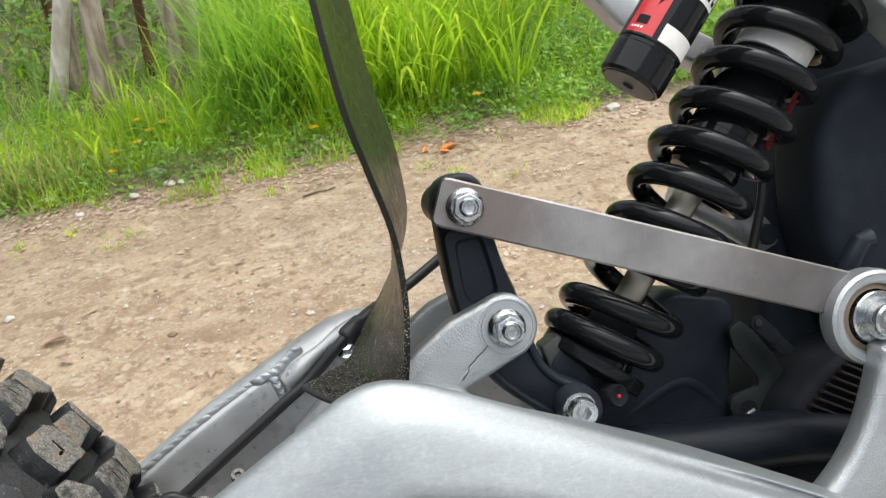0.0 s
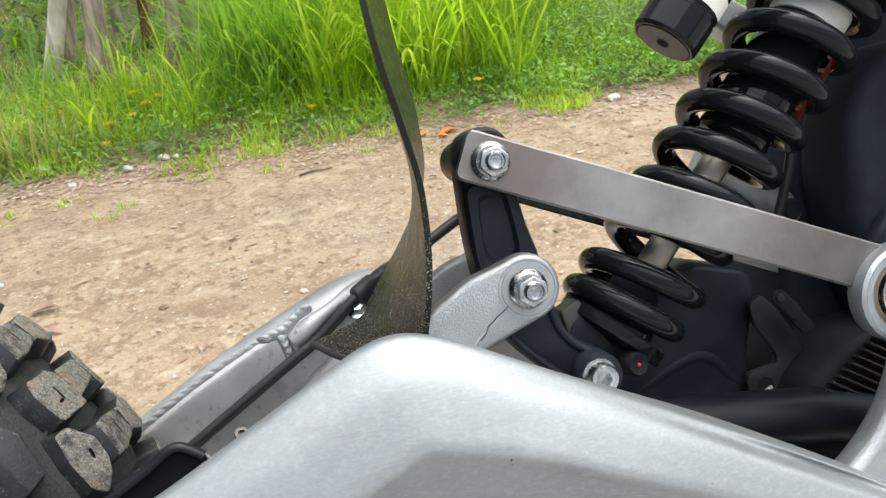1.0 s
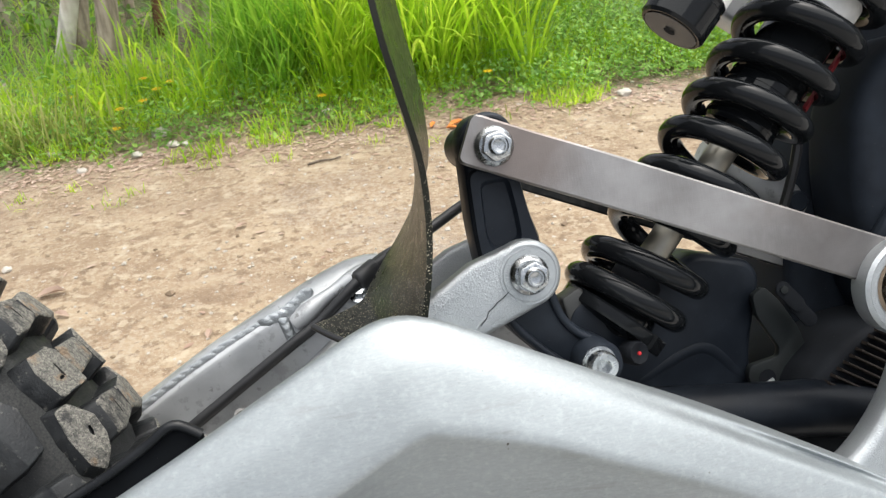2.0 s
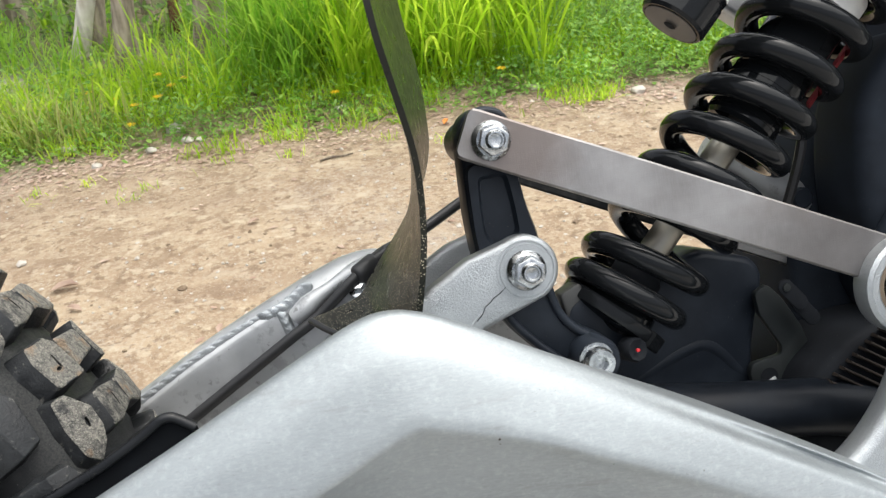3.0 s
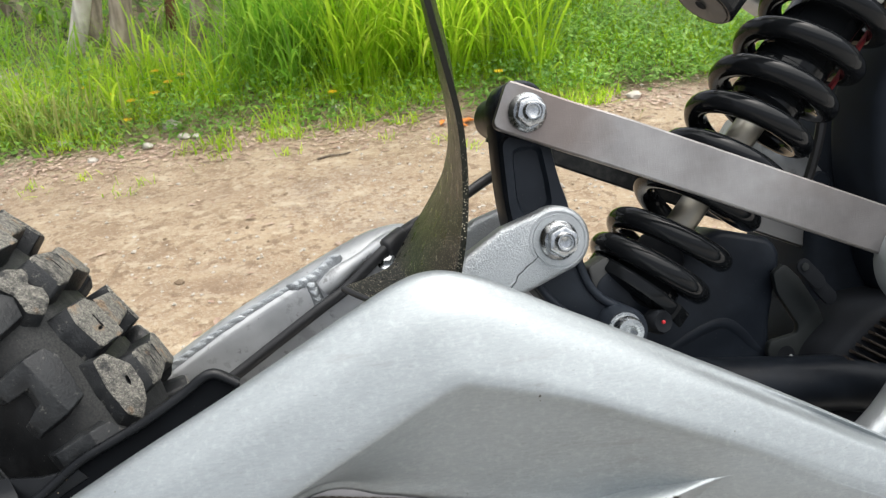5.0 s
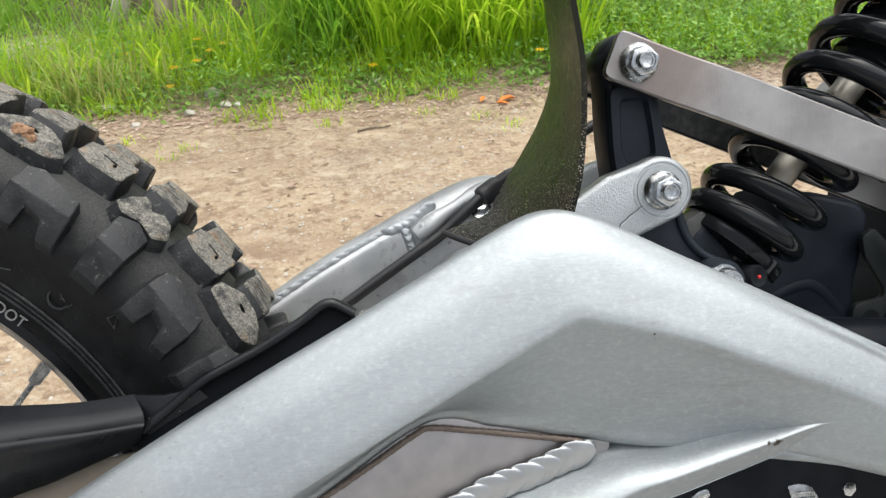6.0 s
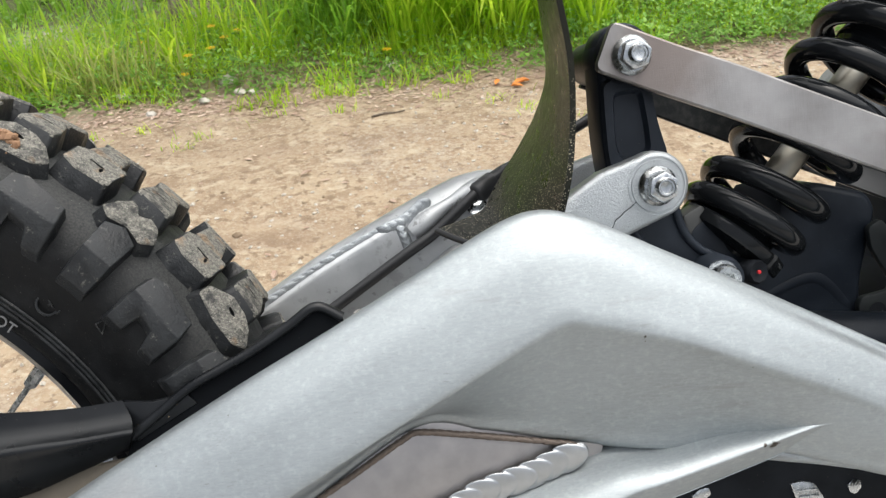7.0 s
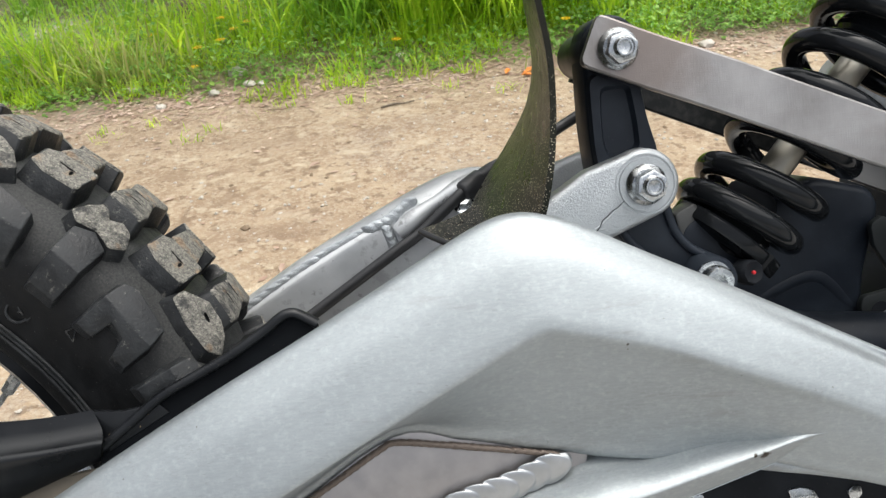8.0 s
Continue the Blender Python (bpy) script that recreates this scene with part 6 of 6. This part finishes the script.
def rubber_block(name, faces, sandy, sink=0.014, lean=0.0, pits=(), worn=0.0012, seed=0.0):
    """A tread block round angle zero. Each face is an outline of (t along, y across, r) in metres; faces that share corners
    share an edge. Walls run down from the open rim into the carcass. A sandy face has its wear and may have ragged pits."""
    bm = bmesh.new()
    seen, tops = {}, []

    def vert(q):
        k = tuple(round(c, 5) for c in q)
        if k not in seen:
            seen[k] = bm.verts.new(at_tread(*q))
        return seen[k]

    for outline in faces:
        tops.append(bm.faces.new([vert(q) for q in outline]))
    for f, grit in zip(tops, sandy):
        f.material_index = 1 if grit else 0
    keys = list(seen)
    mt, my = sum(k[0] for k in keys) / len(keys), sum(k[1] for k in keys) / len(keys)
    rim = [e for e in bm.edges if len(e.link_faces) == 1]
    low = {}
    for k, v in seen.items():
        low[v] = bm.verts.new(at_tread(mt + (k[0] - mt) * 1.22, (my + (k[1] - my) * 1.22) * (1 - lean), k[2] - sink))
    for e in rim:
        a, b = e.link_loops[0].vert, e.link_loops[0].link_loop_next.vert
        bm.faces.new((b, a, low[a], low[b]))
    for v in list(low.values()):
        if not v.link_faces:
            bm.verts.remove(v)
    bmesh.ops.recalc_face_normals(bm, faces=bm.faces[:])
    hard = [e for e in bm.edges if len(e.link_faces) == 2 and e.calc_face_angle(0) > radians(14)]
    bmesh.ops.bevel(bm, geom=hard, offset=worn, segments=3, profile=0.5, affect="EDGES", clamp_overlap=True)
    for f in [f for f in bm.faces if f.material_index == 1 and len(f.verts) > 4 or f.calc_area() > 6e-5]:
        if pits and f.material_index == 1 and f.calc_area() > 1.2e-4:
            n, c = f.normal.copy(), f.calc_center_median()
            u = (Vector((0, 1, 0)) - n * n.y).normalized()
            w = n.cross(u)
            outer = list(f.edges)
            f_mat = f.material_index
            bmesh.ops.delete(bm, geom=[f], context="FACES_ONLY")
            loops = []
            for py, pt, ry, rt in pits:
                ring, floor = [], []
                for k in range(9):
                    a = 2 * math.pi * k / 9
                    j = 1 + 0.45 * noise.noise((math.cos(a) * 2 + seed, math.sin(a) * 2, py * 900))
                    p = c + u * (py + ry * math.cos(a) * j) + w * (pt + rt * math.sin(a) * j)
                    ring.append(bm.verts.new(p))
                    floor.append(bm.verts.new(p * 1.0 - n * 0.0032))
                loops += [bm.edges.new((ring[k], ring[(k + 1) % 9])) for k in range(9)]
                for k in range(9):
                    bm.faces.new((ring[k], ring[(k + 1) % 9], floor[(k + 1) % 9], floor[k]))
                bm.faces.new(floor)
            got = bmesh.ops.triangle_fill(bm, use_beauty=True, edges=outer + loops, normal=n)
            for g in got["geom"]:
                if isinstance(g, bmesh.types.BMFace):
                    g.material_index = f_mat
    if all(sandy):
        # sand clings to the rounded rims as well
        for f in bm.faces:
            c = f.calc_center_median()
            if tread_r(c.y) - math.hypot(c.x, c.z) < 0.0017:
                f.material_index = 1
    bmesh.ops.recalc_face_normals(bm, faces=bm.faces[:])
    for v in bm.verts:
        v.co += Vector((noise.noise(v.co * 170 + Vector((seed, 0, 0))), noise.noise(v.co * 170 + Vector((0, seed, 3))), noise.noise(v.co * 170 + Vector((5, 0, seed))))) * 0.0009
    me = bpy.data.meshes.new(name)
    bm.to_mesh(me)
    bm.free()
    me.materials.append(RUBBER)
    me.materials.append(TREAD)
    me.polygons.foreach_set("use_smooth", [True] * len(me.polygons))
    me.set_sharp_from_angle(angle=radians(24))
    return me


def flat_top(pts, s=1, drop=0.0):
    """Corners (y, t) laid on the tread's crown, on the near side or mirrored to the far one."""
    return [(t, s * y * -1 if s > 0 else y, tread_r(y) - drop) for y, t in pts]


INNER = [(-0.0410, -0.0115), (-0.0418, 0.0060), (-0.0395, 0.0150), (-0.0270, 0.0142), (-0.0200, 0.0105), (-0.0198, -0.0125), (-0.0280, -0.0130), (-0.0385, -0.0125)]
SPINE = [(-0.0175, -0.0090), (-0.0172, 0.0110), (0.0120, 0.0095), (0.0125, -0.0055)]
CROWN_BLOCK = [(-0.0300, -0.0095), (-0.0285, 0.0110), (-0.0215, 0.0122), (-0.0020, 0.0100), (-0.0018, -0.0060), (-0.0200, -0.0100)]
CLAW = [(-0.0480, 0.0212), (-0.0508, 0.0060), (-0.0512, -0.0120), (-0.0465, -0.0192), (-0.0405, -0.0115), (-0.0378, -0.0040), (-0.0372, 0.0075), (-0.0425, 0.0205)]
STEPPED = [(-0.0485, 0.0182), (-0.0440, 0.0150), (-0.0392, 0.0090), (-0.0398, 0.0048), (-0.0425, 0.0012), (-0.0395, -0.0045), (-0.0415, -0.0112), (-0.0475, -0.0155)]
KNOBS_A = [rubber_block("knob", [flat_top(INNER, s)], [True], 0.0150, 0.06, [(0.0012, 0.0010, 0.0010, 0.0046), (-0.0012, -0.0030, 0.0018, 0.0012)], 0.0016, 2.0 + s) for s in (-1, 1)]
KNOBS_A.append(rubber_block("knob", [flat_top(SPINE, -1)], [True], 0.0140, 0.0, [], 0.0020, 9.0))
KNOBS_B = [rubber_block("knob", [flat_top(CROWN_BLOCK, s)], [True], 0.0145, 0.0, [(0.0020, 0.0, 0.0006, 0.0050)], 0.0022, 4.0 + s) for s in (-1, 1)]
NOTCH = [rubber_block("knob", [flat_top(CLAW, s)], [True], 0.0130, 0.10, [(0.0022, 0.0010, 0.0011, 0.0034)], 0.0015, 6.0 + s) for s in (-1, 1)]


def stepped_block(s):
    """A shoulder block in two levels: a sandy crown piece, and a slanted face that folds down the tyre's side."""
    k = [(0.0115, -0.0545, 0.2965), (0.0013, -0.0512, 0.2994), (-0.0090, -0.0545, 0.2965)]
    m = [(-0.0086, -0.0668, 0.2835), (0.0100, -0.0668, 0.2835)]
    low = [(-0.0086, -0.0640, 0.2630), (0.0100, -0.0640, 0.2630)]
    mirror = lambda run: [(t, y if s < 0 else -y, r) for t, y, r in run]
    crown = [(t, y, tread_r(y)) for y, t in STEPPED] + [(-0.0095, -0.0525, 0.2992), (0.0013, -0.0498, 0.3012), (0.0122, -0.0525, 0.2992)]
    return [rubber_block("knob", [mirror(crown)], [True], 0.0135, 0.10, [], 0.0014, 11.0 + s), rubber_block("side_lug", [mirror(k + m), mirror([m[1], m[0], low[0], low[1]])], [False, False], 0.0110, 0.16, [], 0.0008, 13.0 + s)]


SPLIT = stepped_block(-1) + stepped_block(1)


def fork_lug(s):
    """A two-pronged block on the tyre's side, with a slanted face above the prongs."""
    g = 0.00541
    arc = lambda deg, y, r: (deg * g, y if s < 0 else -y, r)
    top = [arc(3.35, -0.0668, 0.2830), arc(3.1, -0.0592, 0.2925), arc(1.5, -0.0562, 0.2952), arc(-0.5, -0.0585, 0.2930), arc(-3.0, -0.0600, 0.2915), arc(-3.45, -0.0668, 0.2830)]
    side = [top[-1], arc(-3.7, -0.0645, 0.2635), arc(-1.85, -0.0645, 0.2630), arc(-0.95, -0.0660, 0.2745), arc(1.00, -0.0660, 0.2755), arc(1.15, -0.0645, 0.2630), arc(3.4, -0.0645, 0.2630), top[0]]
    return rubber_block("side_lug", [top, side], [False, False], 0.0105, 0.18, [], 0.0008, 15.0 + s)


LUGS = [fork_lug(s) for s in (-1, 1)]


def set_blocks(meshes, name, phase, every=1, first=0):
    for k in range(first, COUNT if every == 1 else COUNT - 1, every):
        for me in meshes:
            ob = new(name, me)
            ob.parent = tyre
            ob.matrix_local = Matrix.Translation(WHEEL) @ Matrix.Rotation(-(phase + k * STEP), 4, "Y")


TURN = radians(34.6)
set_blocks(KNOBS_A, "knob", TURN)
set_blocks(KNOBS_B, "knob", TURN + STEP * 0.5)
set_blocks(SPLIT, "knob", TURN + STEP * 0.5, 2, 0)
set_blocks(NOTCH, "knob", TURN + STEP * 0.5, 2, -1)
set_blocks(LUGS, "side_lug", TURN - radians(1.6), 2, 0)
set_blocks(LUGS, "side_lug", TURN + radians(2.0), 2, -1)

# dried mud stuck to one block
bm = bmesh.new()
mud_at = wheel_at(radians(55.4), 0.3020, -0.0458)
for k in range(34):
    got = bmesh.ops.create_icosphere(bm, subdivisions=1, radius=0.0011 + 0.0006 * (k % 4))["verts"]
    off = Vector((0.0058 * math.cos(k * 2.4), -0.0010 * (k % 3), 0.0050 * math.sin(k * 2.4))) * (k / 34) ** 0.5
    for q in got:
        q.co *= 1 + 0.5 * noise.noise(q.co * 420 + Vector((k, 0, 0)))
        q.co += mud_at + off
part("mud_clump", bm, CLAY, tyre, "crumbly orange-brown clay stuck on a block", 20)

# raised writing and marks on the tyre's side
ring_at = wheel_at(math.atan2(-0.0976 + 0.260, -0.323 + 0.501), 0.2420, -0.0505)
part("moulded_ring", sweep([ring_at + Vector((0.0056 * math.cos(a), -0.0010, 0.0056 * math.sin(a))) for a in (2 * math.pi * k / 24 for k in range(25))], 0.0007, 6, None, 1.0, False), RUBBER, tyre, "small moulded ring mark")


def raised_word(text, theta, r, y, size, spin):
    curve = bpy.data.curves.new("lettering", "FONT")
    curve.body, curve.size, curve.extrude, curve.align_x, curve.align_y = text, size, 0.0004, "CENTER", "CENTER"
    tmp = bpy.data.objects.new("lettering", curve)
    scene.collection.objects.link(tmp)
    me = bpy.data.meshes.new_from_object(tmp.evaluated_get(bpy.context.evaluated_depsgraph_get()))
    bpy.data.objects.remove(tmp)
    me.materials.append(GREY_LETTER)
    ob = new("lettering", me)
    ob.parent = tyre
    ob["label"] = "raised grey lettering on the tyre wall"
    ob.matrix_local = Matrix.Translation(wheel_at(theta, r, y)) @ Matrix.Rotation(-theta + radians(spin), 4, "Y") @ Matrix.Rotation(radians(90), 4, "X")


raised_word("0 DOT", radians(47.0), 0.2163, -0.0432, 0.0085, 90)


def moulded_mark(points, deg, r, y, turn, label):
    """Thin raised lines on the tyre's wall; points in metres across and along the mark."""
    bm = bmesh.new()
    c, q = math.cos(radians(turn)), math.sin(radians(turn))
    o = wheel_at(radians(deg), r, y)
    for run in points:
        sweep([o + Vector((u * c - v * q, 0.0, u * q + v * c)) for u, v in run], 0.00045, 6, bm)
    part("moulded_mark", bm, RUBBER, tyre, label)


moulded_mark([[(0, 0), (0.006, 0.001), (0.0015, -0.006), (0, 0)]], 36.6, 0.2535, -0.0592, 10, "small moulded triangle on the tyre wall")
moulded_mark([[(0, 0), (0.0075, -0.0045)], [(0.0075, -0.0045), (0.001, -0.0085)], [(0.003, -0.0095), (0.0120, -0.0125)], [(-0.004, -0.006), (0.001, -0.003)]], 53.0, 0.2420, -0.0532, 0, "unreadable moulded mark on the tyre wall")
moulded_mark([[(0, 0), (0.0012, 0.0008)], [(0.0006, 0.0030), (0.0022, -0.0018)]], 42.2, 0.2425, -0.0532, 0, "small moulded tick inside a ring")
moulded_mark([[(0, 0), (0.0025, 0.0016)], [(0.006, 0.0), (0.0066, 0.0003)]], 40.8, 0.2415, -0.0530, 0, "")

# rim, hub and spokes
RIMP = ((0.2115, -0.0330), (0.2150, -0.0365), (0.2165, -0.0375), (0.2165, -0.0345), (0.2135, -0.0320), (0.2110, -0.024), (0.2080, -0.010), (0.2075, 0.0), (0.2080, 0.010), (0.2110, 0.024), (0.2135, 0.0320), (0.2165, 0.0345), (0.2165, 0.0375), (0.2150, 0.0365), (0.2060, 0.033), (0.1965, 0.017), (0.1930, 0.0), (0.1965, -0.017), (0.2060, -0.033))
rings = [[wheel_at(2 * math.pi * k / 96, r, y) for r, y in RIMP] for k in range(96)]
rings.append(rings[0])
bm = loft(rings, True, False)
bmesh.ops.remove_doubles(bm, verts=bm.verts[:], dist=1e-6)
bmesh.ops.recalc_face_normals(bm, faces=bm.faces[:])
rim = on_bike("rim", bm, GUARDS, "black wheel rim with steel spokes", 40)
hub = on_bike("hub", lathe([(0.012, -0.06), (0.045, -0.052), (0.045, -0.044), (0.026, -0.036), (0.026, 0.036), (0.045, 0.044), (0.045, 0.052), (0.012, 0.06)], WHEEL, (0, 1, 0), 36), SATIN, "black wheel hub on its axle")
part("axle", lathe([(0.009, -0.135), (0.009, 0.135)], WHEEL, (0, 1, 0), 20), ZINC, hub, "steel axle")
for k in range(32):
    a = 2 * math.pi * k / 32 + radians(5.0)
    side = 1 if k % 2 else -1
    skew = radians(28) * (-1 if (k // 2) % 2 else 1)
    p0, p1 = wheel_at(a + skew, 0.043, side * 0.047), wheel_at(a, 0.1955, side * 0.006)
    part("spoke", sweep([p0, p1], 0.0019, 8), ZINC, rim)
    d = (p0 - p1).normalized()
    part("nipple", lathe([(0.0052, -0.004), (0.0052, 0.006), (0.0042, 0.008), (0.0040, 0.024), (0.0022, 0.026)], p1, d, 8), ZINC, rim, "grey metal spoke nipple")
